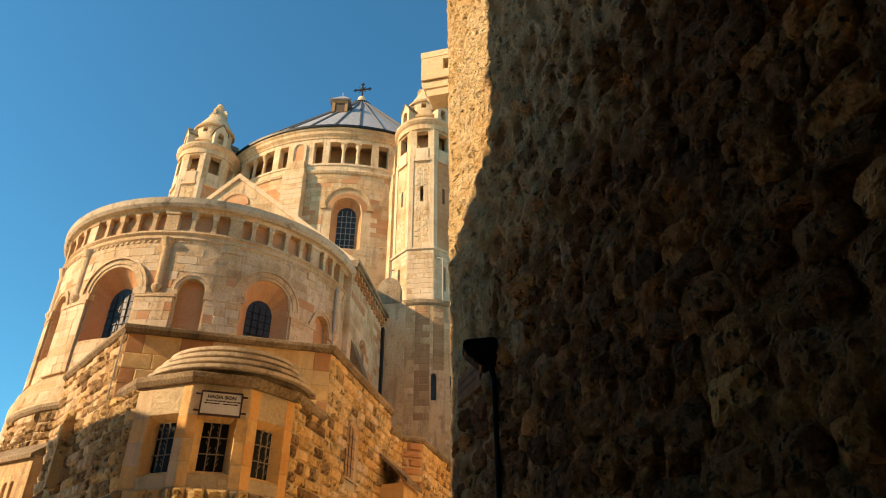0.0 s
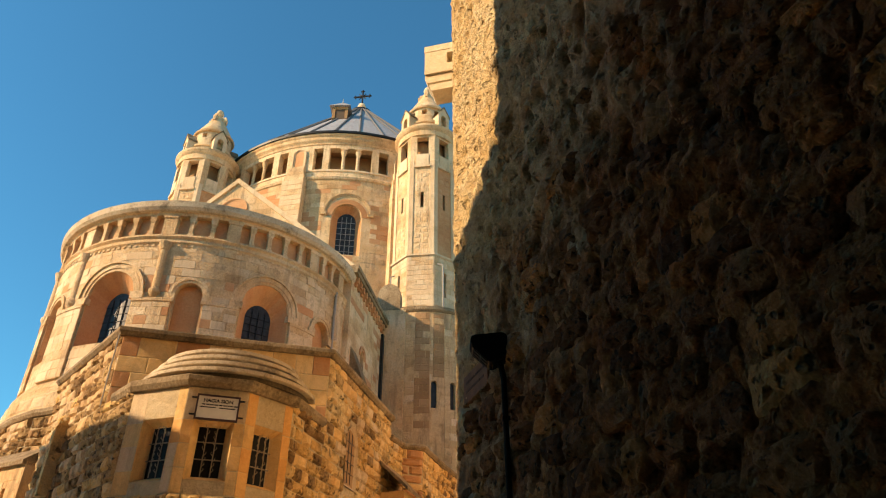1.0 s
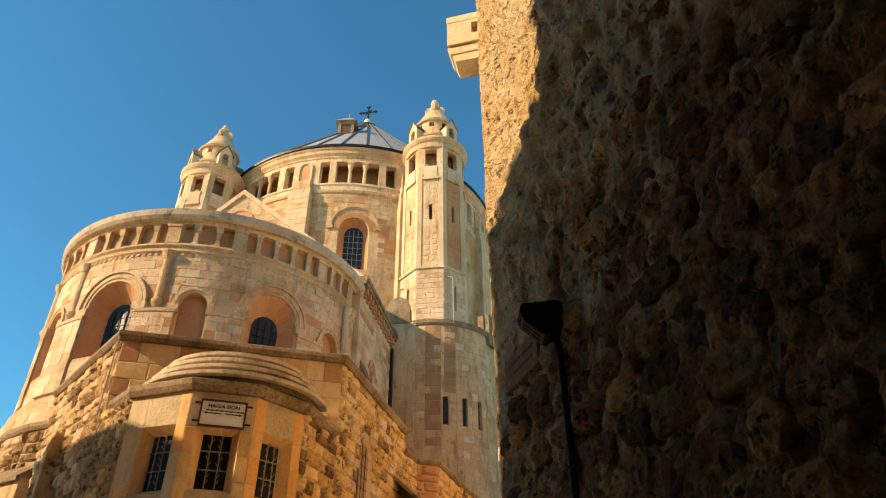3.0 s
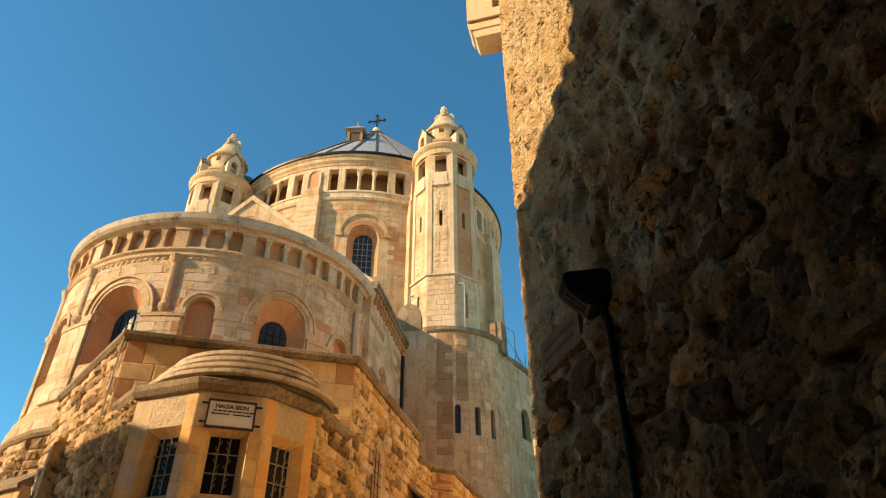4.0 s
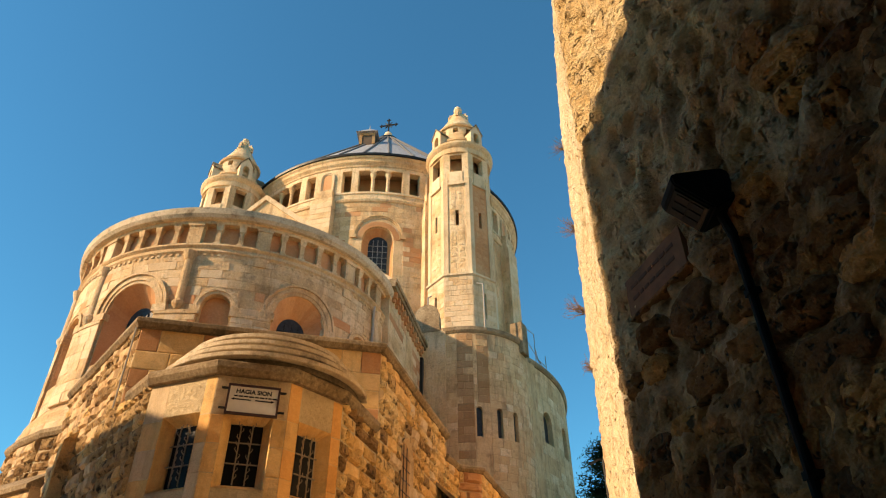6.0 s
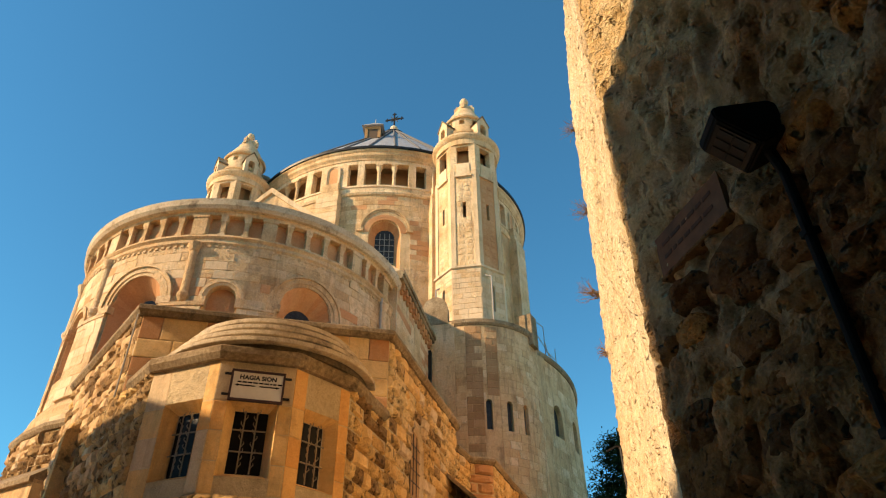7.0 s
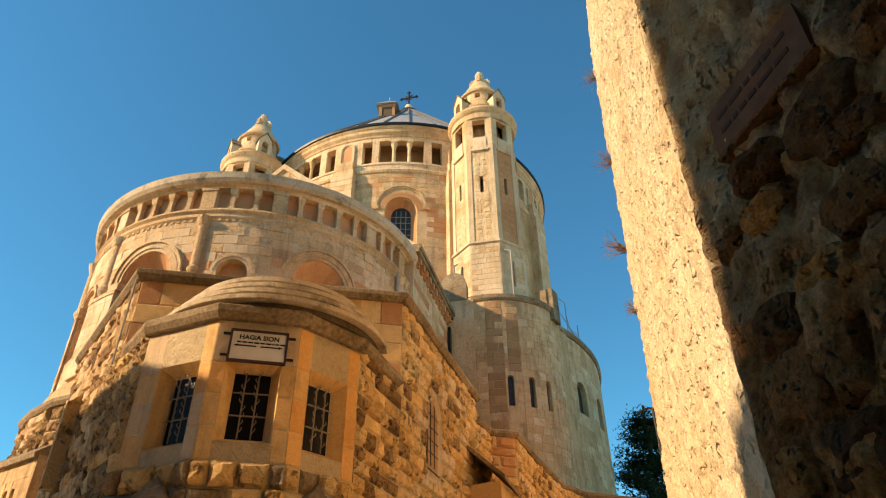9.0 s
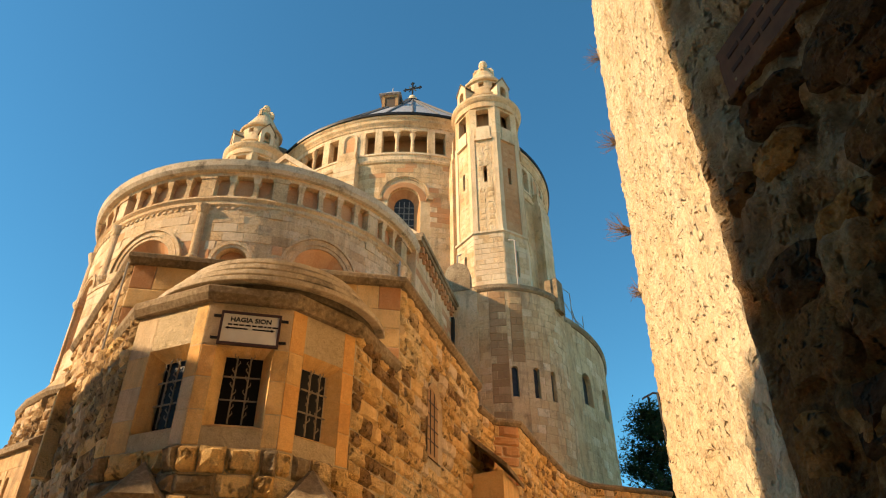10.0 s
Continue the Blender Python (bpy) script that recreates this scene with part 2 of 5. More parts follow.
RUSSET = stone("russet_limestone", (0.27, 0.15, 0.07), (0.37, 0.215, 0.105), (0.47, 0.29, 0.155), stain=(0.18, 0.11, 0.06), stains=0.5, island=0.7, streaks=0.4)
SIGNW = plain("white_enamel", (0.72, 0.68, 0.60), 0.4, 0, 0.06, 6)
SIGNF = plain("dark_red_frame", (0.05, 0.02, 0.018), 0.5)
GRILLE = plain("pale_iron_grille", (0.24, 0.20, 0.15), 0.6, 0.2)
LOUVRE = plain("dull_louvre", (0.022, 0.016, 0.011), 0.9)
STRAW = plain("dry_twigs", (0.22, 0.14, 0.085), 0.9)
RUSSETINK = plain("faded_brown_ink", (0.07, 0.03, 0.014), 0.95)
TILE = plain("reddish_tile_panel", (0.15, 0.065, 0.028), 0.95, 0, 0.35, 5)
PIPE = plain("grey_zinc_pipe", (0.30, 0.28, 0.25), 0.8, 0.0)
GLASS = plain("leaded_glass", (0.028, 0.03, 0.034), 0.35, 0, 0.5, 6)
GLASS.node_tree.nodes["Principled BSDF"].inputs["Specular IOR Level"].default_value = 0.2


def arch_line(c, h, sill, spring, rise, n=14):
    pts = [(c - h, sill), (c - h, spring)]
    pts += [(c - h * math.cos(math.pi * k / n), spring + rise * math.sin(math.pi * k / n)) for k in range(1, n)]
    return pts + [(c + h, spring), (c + h, sill)]


def splay(bm, mp, outer, inner, d0, d1):
    """The slanting reveal between an outline at depth d0 and a smaller one at depth d1."""
    a, b = arch_line(*outer), arch_line(*inner)
    for i in range(len(a)):
        j = (i + 1) % len(a)
        face(bm, (*mp(a[i][0], d0), a[i][1]), (*mp(a[j][0], d0), a[j][1]), (*mp(b[j][0], d1), b[j][1]), (*mp(b[i][0], d1), b[i][1]))


def sheet(bm, mp, outline, d, thick=0.03):
    f = [bm.verts.new((*mp(x, d), z)) for x, z in arch_line(*outline)]
    g = [bm.verts.new((*mp(x, d + thick), z)) for x, z in arch_line(*outline)]
    bm.faces.new(f)
    bm.faces.new(g[::-1])
    for i in range(len(f)):
        j = (i + 1) % len(f)
        bm.faces.new((f[i], f[j], g[j], g[i]))


def arch_ring(bm, mp, c, rin, rout, spring, sx=1.0, proud=0.08, deep=0.3, n=20, legs=0.0):
    """A moulded arch ring standing proud of its wall, with short legs."""
    rows = []
    angs = [math.pi * k / n for k in range(n + 1)]
    path = ([(None, -1)] if legs else []) + [(a, 0) for a in angs] + ([(None, 1)] if legs else [])
    for a, leg in path:
        row = []
        for r, d in ((rin, deep), (rin, -proud * 0.5), ((rin + rout) / 2, -proud * 0.5), ((rin + rout) / 2, -proud), (rout, -proud), (rout, deep)):
            if a is None:
                row.append(bm.verts.new((*mp(c + leg * r * sx, d), spring - legs)))
            else:
                row.append(bm.verts.new((*mp(c - r * sx * math.cos(a), d), spring + r * math.sin(a))))
        rows.append(row)
    for p, q in zip(rows, rows[1:]):
        for j in range(6):
            bm.faces.new((p[j], q[j], q[(j + 1) % 6], p[(j + 1) % 6]))
    bm.faces.new(rows[0])
    bm.faces.new(rows[-1][::-1])


def bar(bm, a, b, r, n=6, r2=None):
    a, b = Vector(a), Vector(b)
    q = (b - a).to_track_quat("Z", "Y").to_matrix()
    r2 = r if r2 is None else r2
    lo = [bm.verts.new(a + q @ Vector((r * math.cos(6.2832 * k / n), r * math.sin(6.2832 * k / n), 0))) for k in range(n)]
    hi = [bm.verts.new(b + q @ Vector((r2 * math.cos(6.2832 * k / n), r2 * math.sin(6.2832 * k / n), 0))) for k in range(n)]
    bm.faces.new(lo[::-1])
    bm.faces.new(hi)
    for k in range(n):
        bm.faces.new((lo[k], lo[(k + 1) % n], hi[(k + 1) % n], hi[k]))


def lattice(parent, material, mp, c, h, sill, topz, d, cols, rows, r=0.025):
    """Upright and level bars before a pane, each a part of its own."""
    ends = [((*mp(c - h + 2 * h * k / cols, d), sill), (*mp(c - h + 2 * h * k / cols, d), topz)) for k in range(1, cols)]
    ends += [((*mp(c - h, d), sill + (topz - sill) * k / rows), (*mp(c + h, d), sill + (topz - sill) * k / rows)) for k in range(1, rows)]
    for p, q in ends:
        bm = bmesh.new()
        bar(bm, p, q, r, 5)
        part("bar", bm, material, parent)


# ---- stones ----
VARIANTS = {}


def stone_mesh(kind, material, k):
    """A unit block: x along the wall, y into it (front near y = 0), z up."""
    key = (kind, material.name, k)
    if key in VARIANTS:
        return VARIANTS[key]
    rng = random.Random(k * 7 + len(kind))
    n = {"ashlar": 2, "rock": 4, "rubble": 4}[kind]
    xs = {"ashlar": (-0.5, -0.47, 0.47, 0.5), "rock": (-0.5, -0.32, 0, 0.32, 0.5), "rubble": (-0.5, -0.3, 0, 0.3, 0.5)}[kind]
    verts, faces, idx = [], [], {}
    m = len(xs)
    for i, x in enumerate(xs):
        for j, z in enumerate(xs):
            edge = i in (0, m - 1) or j in (0, m - 1)
            if kind == "ashlar":
                y = 0.14 if edge else rng.uniform(-0.06, 0.06)
                px, pz = x, z * (1.0 if not edge else 1.0)
                if edge:
                    pz, px = z, x
                else:
                    pz = z * 0.97
            elif kind == "rock":
                y = rng.uniform(0.32, 0.5) if edge else rng.uniform(-0.3, 0.1)
                px, pz = x + rng.uniform(-0.015, 0.015), z + rng.uniform(-0.02, 0.02)
            else:
                y = rng.uniform(0.35, 0.7) if edge else rng.uniform(-0.25, 0.2)
                if edge and i in (0, m - 1) and j in (0, m - 1):
                    f = rng.uniform(0.72, 0.95)
                    px, pz = x * f, z * f
                else:
                    px, pz = x * rng.uniform(0.88, 1.04), z * rng.uniform(0.88, 1.04)
            idx[i, j] = len(verts)
            verts.append((px, y, pz))
    for i in range(m - 1):
        for j in range(m - 1):
            faces.append((idx[i, j], idx[i + 1, j], idx[i + 1, j + 1], idx[i, j + 1]))
    rim = [idx[i, 0] for i in range(m)] + [idx[m - 1, j] for j in range(1, m)] + [idx[i, m - 1] for i in range(m - 2, -1, -1)] + [idx[0, j] for j in range(m - 2, 0, -1)]
    back = []
    for v in rim:
        x, y, z = verts[v]
        back.append(len(verts))
        verts.append((x, 1.0, z))
    for a in range(len(rim)):
        b = (a + 1) % len(rim)
        faces.append((rim[a], back[a], back[b], rim[b]))
    me = bpy.data.meshes.new(kind + "_block")
    me.from_pydata(verts, [], faces)
    me.materials.append(material)
    VARIANTS[key] = (me, verts, faces)
    return VARIANTS[key]


def free_spans(s0, s1, z0, z1, blocked):
    """What is left of s0..s1 in a course when the openings (centre, half width, low, spring, rise) are taken out."""
    spans = [(s0, s1)]
    for c, h, lo, spring, rise in blocked:
        if z1 <= lo + 0.02 or z0 >= spring + rise - 0.02:
            continue
        zz = max(z0, min(z1, spring))
        u = max(0.0, (zz - spring) / rise) if rise > 0 else 0.0
        w = h * math.sqrt(max(0.0, 1 - u * u))
        out = []
        for a, b in spans:
            if c + w <= a or c - w >= b:
                out.append((a, b))
            else:
                out += [(a, c - w)] if c - w - a > 0.08 else []
                out += [(c + w, b)] if b - c - w > 0.08 else []
        spans = out
    return spans


def courses(parent, mp, s0, s1, z0, z1, h, lmin, lmax, mats, kind="ashlar", proud=0.02, depth=0.12, joint=0.014, blocked=(), limit=300, seed=1, name="stone", vary=0.0, near=None, top=None, tilt=0.0):
    rng = random.Random(seed)
    pool, weights = [m for m, _ in mats], [w for _, w in mats]
    laid = []
    z, row = z0, 0
    while z < z1 - 0.08:
        hh = min(h * rng.uniform(1 - vary, 1 + vary), z1 - z)
        if z1 - z - hh < 0.5 * h:
            hh = z1 - z
        for a, b in free_spans(s0, s1, z, z + hh, blocked):
            x = a
            first = True
            while x < b - 0.02:
                L = rng.uniform(lmin, lmax) * (0.6 if first and row % 2 else 1)
                first = False
                if b - x - L < 0.6 * lmin:
                    L = b - x
                c = x + L / 2
                if top is None or z + hh <= top(c) + 0.05:
                    p, q = Vector((*mp(c - 0.01, 0), 0)), Vector((*mp(c + 0.01, 0), 0))
                    t = (q - p).normalized()
                    o = mp(c, -proud * rng.uniform(0.5, 1.5))
                    n = Vector((-t.y, t.x, 0))
                    M = Matrix(((t.x, n.x, 0, o[0]), (t.y, n.y, 0, o[1]), (0, 0, 1, z + hh / 2), (0, 0, 0, 1)))
                    if tilt:
                        M = M @ Matrix.Rotation(radians(rng.uniform(-tilt, tilt)), 4, "Y")
                    M = M @ Matrix.Diagonal(((L - joint), depth, (hh - joint), 1))
                    laid.append((rng.choices(pool, weights)[0], rng.randrange(10), M))
                x += L
        z += hh
        row += 1
    if near is not None:
        laid.sort(key=lambda q: (q[2].translation - Vector(near)).length)
    for m, k, M in laid[:limit]:
        ob = new(name, stone_mesh(kind, m, k)[0])
        ob.parent = parent
        ob.matrix_basis = M
    for m in pool:
        rest = [q for q in laid[limit:] if q[0] is m]
        if not rest:
            continue
        V, F = [], []
        for _, k, M in rest:
            _, verts, faces = stone_mesh(kind, m, k)
            base = len(V)
            V += [tuple(M @ Vector(v)) for v in verts]
            F += [tuple(base + i for i in f) for f in faces]
        me = bpy.data.meshes.new(name)
        me.from_pydata(V, [], F)
        me.materials.append(m)
        ob = new(name, me)
        ob.parent = parent
        tagged(ob, kind="stuff")


# ---- ground ----
bm = bmesh.new()
face(bm, (-900, -900, 0), (900, -900, 0), (900, 900, 0), (-900, 900, 0))
tagged(part("ground", bm, PAVING, None), "pale worn stone paving of the street", "ground", kind="structure")


def unseen_house(name, poly, tops, label, stonework=HOUSES):
    """A plain unseen block, roof edge sloping or flat, added to shape light."""
    t = thing(name, pose(0, 0, 0), label, "house")
    tops = tops if isinstance(tops, (list, tuple)) else [tops] * len(poly)
    for nm, material, lift0, lift1 in (("wall", stonework, None, -0.25), ("coping", COPING, -0.245, 0.0)):
        bm = bmesh.new()
        lo = [bm.verts.new((x, y, 0 if lift0 is None else z + lift0)) for (x, y), z in zip(poly, tops)]
        hi = [bm.verts.new((x, y, z + lift1)) for (x, y), z in zip(poly, tops)]
        bm.faces.new(lo)
        bm.faces.new(hi)
        for i in range(len(poly)):
            j = (i + 1) % len(poly)
            bm.faces.new((lo[i], lo[j], hi[j], hi[i]))
        part(nm, bm, material, t)


def sun_point(w, a):
    """A place w metres across the sunlight and a metres towards the sun."""
    return (0.358 * w - 0.934 * a, -0.934 * w - 0.358 * a)


# Unseen houses, shaped to cast the alley and annex shadows and block sky.
unseen_house("tall_house", [(-1.8, 1.3), (-8.0, 4.8), (-21, -1.5), (-21, -14), (2.8, -14)], 27, "tall dark unseen house that keeps sun and sky off the alley")
unseen_house("low_house", [sun_point(*p) for p in ((-9.66, 16), (-7.2, 16), (-7.2, 21), (-9.66, 21))], (18.2, 19.8, 19.8, 18.2), "unseen house whose roof edge casts the alley wall's shadow")
unseen_house("gap_house", [sun_point(*p) for p in ((-15, 22), (-9.6, 22), (-9.6, 28), (-15, 28))], 17.7, "unseen house that keeps the sun off the alley mouth")
unseen_house("street_house", [sun_point(*p) for p in ((-27.1, 18), (-18.2, 18), (-18.2, 26), (-27.1, 26))], (15.05, 16.25, 16.25, 15.05), "unseen house whose roof edge casts the annex's shadow")
# Added behind the camera only to keep sky light out of the alley.
unseen_house("back_house", [(-1.6, -1.4), (3.4, -1.4), (7.5, -15.2), (3.0, -15.4)], 26, "added unseen block that keeps sky light out of the alley")
# Pale hidden block added only to bounce sunlight onto church and annex.
unseen_house("side_house", [(4.6, 22), (8.2, 40), (17, 40), (17, 22)], 19, "added unseen pale block that bounces sunlight onto the church", PAVING)

# ---- apse ----
R = 8.4
AMAP = arc_map(R)
apse = thing("church_apse", CHURCH, "round cream limestone apse with arched windows and blind balustrade", "apse")
lo, hi = radians(-112) * R, radians(96) * R
WINS = [radians(a) * R for a in (-61, -5.5, 47.3)]
NICHES = [radians(a) * R for a in (-88, -33, 21.5, 73)]
COLS = [radians(a) * R for a in (-99, -78, -44, -22.5, 10.3, 32, 64.5, 83)]
OPEN = [(c, 1.3, 13.9, 16.45, 1.3) for c in WINS] + [(c, 0.66, 13.6, 16.4, 0.66) for c in NICHES]
bm = bmesh.new()
wall(bm, AMAP, lo, hi, 0, 19.25, 0.5, OPEN)
part("wall", bm, CREAM, apse)
for c in WINS:
    w = new("window")
    w.parent = apse
    bm = bmesh.new()
    splay(bm, AMAP, (c, 1.3, 13.9, 16.45, 1.3), (c, 0.78, 14.2, 16.15, 0.78), 0.02, 0.85)
    part("reveal", bm, PINK, w, "splayed orange stone reveal")
    bm = bmesh.new()
    sheet(bm, AMAP, (c, 0.8, 14.15, 16.15, 0.8), 0.84)
    part("pane", bm, GLASS, w)
    lattice(w, IRON, AMAP, c, 0.78, 14.2, 16.6, 0.82, 4, 6)
    bm = bmesh.new()
    arch_ring(bm, AMAP, c, 1.3, 1.62, 16.45, proud=0.1, deep=0.2)
    arch_ring(bm, AMAP, c, 1.63, 1.82, 16.45, proud=0.17, deep=0.05)
    part("archivolt", bm, CREAM, w, "carved double archivolt")
    for e in (-1, 1):
        bm = bmesh.new()
        x = c + e * 1.55
        box(bm, -0.32, 0.32, -0.16, 0.2, 16.1, 16.45, Matrix.Translation((*AMAP(x, 0), 0)) @ Matrix.Rotation(x / R, 4, "Z"))
        part("impost", bm, CREAM, w)
for c in NICHES:
    w = new("blind_niche")
    w.parent = apse
    bm = bmesh.new()
    sheet(bm, AMAP, (c, 0.67, 13.5, 16.4, 0.67), 0.34, 0.1)
    part("back", bm, PINK, w, "pink plastered back")
    bm = bmesh.new()
    arch_ring(bm, AMAP, c, 0.66, 0.95, 16.4, proud=0.09, deep=0.2)
    part("archivolt", bm, CREAM, w)
    for e in (-1, 1):
        bm = bmesh.new()
        x = c + e * 0.86
        box(bm, -0.24, 0.24, -0.13, 0.15, 15.95, 16.4, Matrix.Translation((*AMAP(x, 0), 0)) @ Matrix.Rotation(x / R, 4, "Z"))
        part("impost", bm, CREAM, w)
# flat piers between the arches
ARCHES = sorted([(c, 1.34) for c in WINS] + [(c, 0.68) for c in NICHES])
for (c, h), (e, k) in zip(ARCHES, ARCHES[1:]):
    a, b = c + h + 0.06, e - k - 0.06
    if b - a < 0.4:
        continue
    bm = bmesh.new()
    wall(bm, arc_map(R + 0.11), a * (R + 0.11) / R, b * (R + 0.11) / R, 12.4, 15.96, 0.16, (), 0.3)
    pier = part("pier", bm, CREAM, apse)
    bm = bmesh.new()
    wall(bm, arc_map(R + 0.15), (a - 0.03) * (R + 0.15) / R, (b + 0.03) * (R + 0.15) / R, 15.96, 16.14, 0.2, (), 0.3)
    part("capital", bm, CREAM, pier)
    courses(pier, arc_map(R + 0.11), a * (R + 0.11) / R, b * (R + 0.11) / R, 12.42, 15.9, 0.46, 0.5, 1.0, ((CREAM, 6), (PALE, 4), (PINK, 1)), proud=0.012, depth=0.07, joint=0.014, seed=int(200 + 10 * c))
# engaged columns and the gallery piers above them
for c in COLS:
    col = new("engaged_column")
    col.parent = apse
    col.matrix_basis = Matrix.Translation((*AMAP(c, 0.02), 0)) @ Matrix.Rotation(c / R, 4, "Z")
    bm = bmesh.new()
    if COLS.index(c) in (5, 6):
        box(bm, -0.3, 0.3, -0.1, 0.3, 18.75, 19.22)
        part("corbel", bm, CREAM, col)
        bm = bmesh.new()
    else:
        revolve(bm, [(0.0, 16.15), (0.16, 16.22), (0.28, 16.4), (0.30, 16.55), (0.24, 16.65), (0.2, 16.7), (0.2, 18.8), (0.24, 18.85), (0.33, 19.15), (0.35, 19.25), (0, 19.25)], n=14)
        part("shaft", bm, CREAM, col)
        bm = bmesh.new()
    box(bm, -0.33, 0.33, -0.16, 0.5, 19.72, 20.9)
    box(bm, -0.38, 0.38, -0.2, 0.5, 20.72, 20.9)
    part("gallery_pier", bm, CREAM, col)
# gallery
bm = bmesh.new()
wall(bm, arc_map(R - 0.24), lo * 0.97, hi * 0.97, 19.3, 21.0, 0.3)
part("gallery_back", bm, PINK, apse, "warm pink recessed panels")
edges = sorted(COLS)
for a, b in zip(edges, edges[1:]):
    k = 5 if b - a > 4 else 3
    for i in range(1, k):
        c = a + (b - a) * i / k
        bm = bmesh.new()
        M = Matrix.Translation((*AMAP(c, 0.08), 0)) @ Matrix.Rotation(c / R, 4, "Z")
        prof = [(0.16, 19.7), (0.16, 19.82), (0.115, 19.88), (0.10, 20.5), (0.13, 20.58), (0.17, 20.78), (0.17, 20.96)]
        for (r0, za), (r1, zb) in zip(prof, prof[1:]):
            v0 = [bm.verts.new(M @ Vector((x * r0, y * r0, za))) for x, y in ((-1, -1), (1, -1), (1, 1), (-1, 1))]
            v1 = [bm.verts.new(M @ Vector((x * r1, y * r1, zb))) for x, y in ((-1, -1), (1, -1), (1, 1), (-1, 1))]
            for q in range(4):
                bm.faces.new((v0[q], v0[(q + 1) % 4], v1[(q + 1) % 4], v1[q]))
        part("baluster", bm, CREAM, apse)
bm = bmesh.new()
revolve(bm, [(R - 0.4, 19.72), (R + 0.12, 19.74), (R + 0.16, 19.62), (R + 0.05, 19.5), (R + 0.1, 19.3), (R + 0.02, 19.2), (R - 0.1, 19.2)], -112, 96, 90)
part("string_course", bm, CREAM, apse)
bm = bmesh.new()
for k in range(96):
    c = lo + (hi - lo) * (k + 0.5) / 96
    box(bm, -0.07, 0.07, -0.05, 0.05, 19.08, 19.2, Matrix.Translation((*AMAP(c, 0), 0)) @ Matrix.Rotation(c / R, 4, "Z"))
tagged(part("dentil_band", bm, CREAM, apse), kind="stuff")
bm = bmesh.new()
revolve(bm, [(R - 0.5, 20.9), (R + 0.1, 20.9), (R + 0.12, 21.02), (R + 0.2, 21.08)], -112, 96, 90)
part("architrave", bm, CREAM, apse)
bm = bmesh.new()
revolve(bm, [(R + 0.1, 21.06), (R + 0.34, 21.1), (R + 0.46, 21.26), (R + 0.5, 21.58), (R - 0.1, 21.66), (0, 22.6)], -112, 96, 110)
part("cornice", bm, STEP, apse, "pale cornice with dark lichen")
bm = bmesh.new()
revolve(bm, [(R - 0.1, 12.3), (R + 0.12, 12.2), (R + 0.3, 11.9), (R + 0.3, 11.6), (R + 0.42, 11.5), (R + 0.42, 0)], -112, 96, 90)
plinth = part("plinth", bm, CREAM, apse)
courses(plinth, arc_map(R + 0.42), radians(-110) * (R + 0.42), radians(-15) * (R + 0.42), 8.6, 11.45, 0.45, 0.6, 1.1, ((CREAM, 6), (PALE, 3), (DIRTY, 1)), "rock", 0.03, 0.1, 0.02, seed=207)
courses(apse, AMAP, lo, hi, 12.35, 19.05, 0.46, 0.7, 1.35, ((CREAM, 12), (PINK, 1), (PALE, 3)), proud=0.012, depth=0.07, joint=0.012,
        blocked=[(c, 1.84, 13.9, 16.45, 1.84) for c in WINS] + [(c, 0.97, 13.6, 16.4, 0.97) for c in NICHES], seed=3, near=(3, -8, 17))
bm = bmesh.new()
bar(bm, (*AMAP(radians(80) * R, -0.12), 11), (*AMAP(radians(80) * R, -0.12), 19.1), 0.07, 8)
bar(bm, (*AMAP(radians(80) * R, -0.12), 19.1), (*AMAP(radians(83) * R, 0.05), 20.0), 0.07, 8)
part("downpipe", bm, PIPE, apse, "grey rainwater pipe")

# ---- choir ----
choir = thing("church_choir", CHURCH, "gabled limestone choir between apse and rotunda", "choir")
GT = lambda s: 22.0 + 7.5 * (1 - abs(s - 8.75) / 8.75)
bm = bmesh.new()
wall(bm, line_map((-8.75, 0.2), (8.75, 0.2)), 0, 17.5, 0, 22, 0.9, top=GT)
part("gable_wall", bm, CREAM, choir)
for e in (-1, 1):
    bm = bmesh.new()
    a, b = Vector((e * 8.95, 0, 21.95)), Vector((0, 0, 29.75))
    for (y0, y1) in ((0.05, 1.2),):
        v = [bm.verts.new((p.x, y, p.z + dz)) for p in (a, b) for y in (y0, y1) for dz in (-0.3, 0.12)]
        for f in ((0, 1, 3, 2), (4, 5, 7, 6), (0, 1, 5, 4), (2, 3, 7, 6), (0, 2, 6, 4), (1, 3, 7, 5)):
            bm.faces.new([v[i] for i in f])
    part("gable_coping", bm, PALE, choir)
bm = bmesh.new()
arch_ring(bm, line_map((-8.75, 0.2), (8.75, 0.2)), 8.75, 0.8, 1.0, 27.2, proud=0.1, deep=0.2)
sheet(bm, line_map((-8.75, 0.2), (8.75, 0.2)), (8.75, 0.8, 26.4, 27.2, 0.8), -0.03, 0.05)
part("gable_niche", bm, PINK, choir)
courses(choir, line_map((-8.75, 0.2), (8.75, 0.2)), 0.4, 17.1, 22.1, 29.4, 0.42, 0.8, 1.3, ((CREAM, 6), (PALE, 3)), proud=0.015, depth=0.08, seed=6, top=lambda s: GT(s) - 0.35, blocked=[(8.75, 1.02, 26.4, 27.2, 1.02)])
SIDE = line_map((8.75, 0.2), (8.75, 8.3))
bm = bmesh.new()
wall(bm, SIDE, 0.95, 8.1, 0, 22.0, 0.9, [(3.3, 0.45, 13.2, 17.3, 0.45)])
part("side_wall", bm, CREAM, choir)
bm = bmesh.new()
sheet(bm, SIDE, (3.3, 0.46, 13.2, 17.3, 0.46), 0.3)
part("pane", bm, GLASS, choir)
bm = bmesh.new()
arch_ring(bm, SIDE, 3.3, 0.46, 0.75, 17.3, proud=0.08)
part("archivolt", bm, PINK, choir)
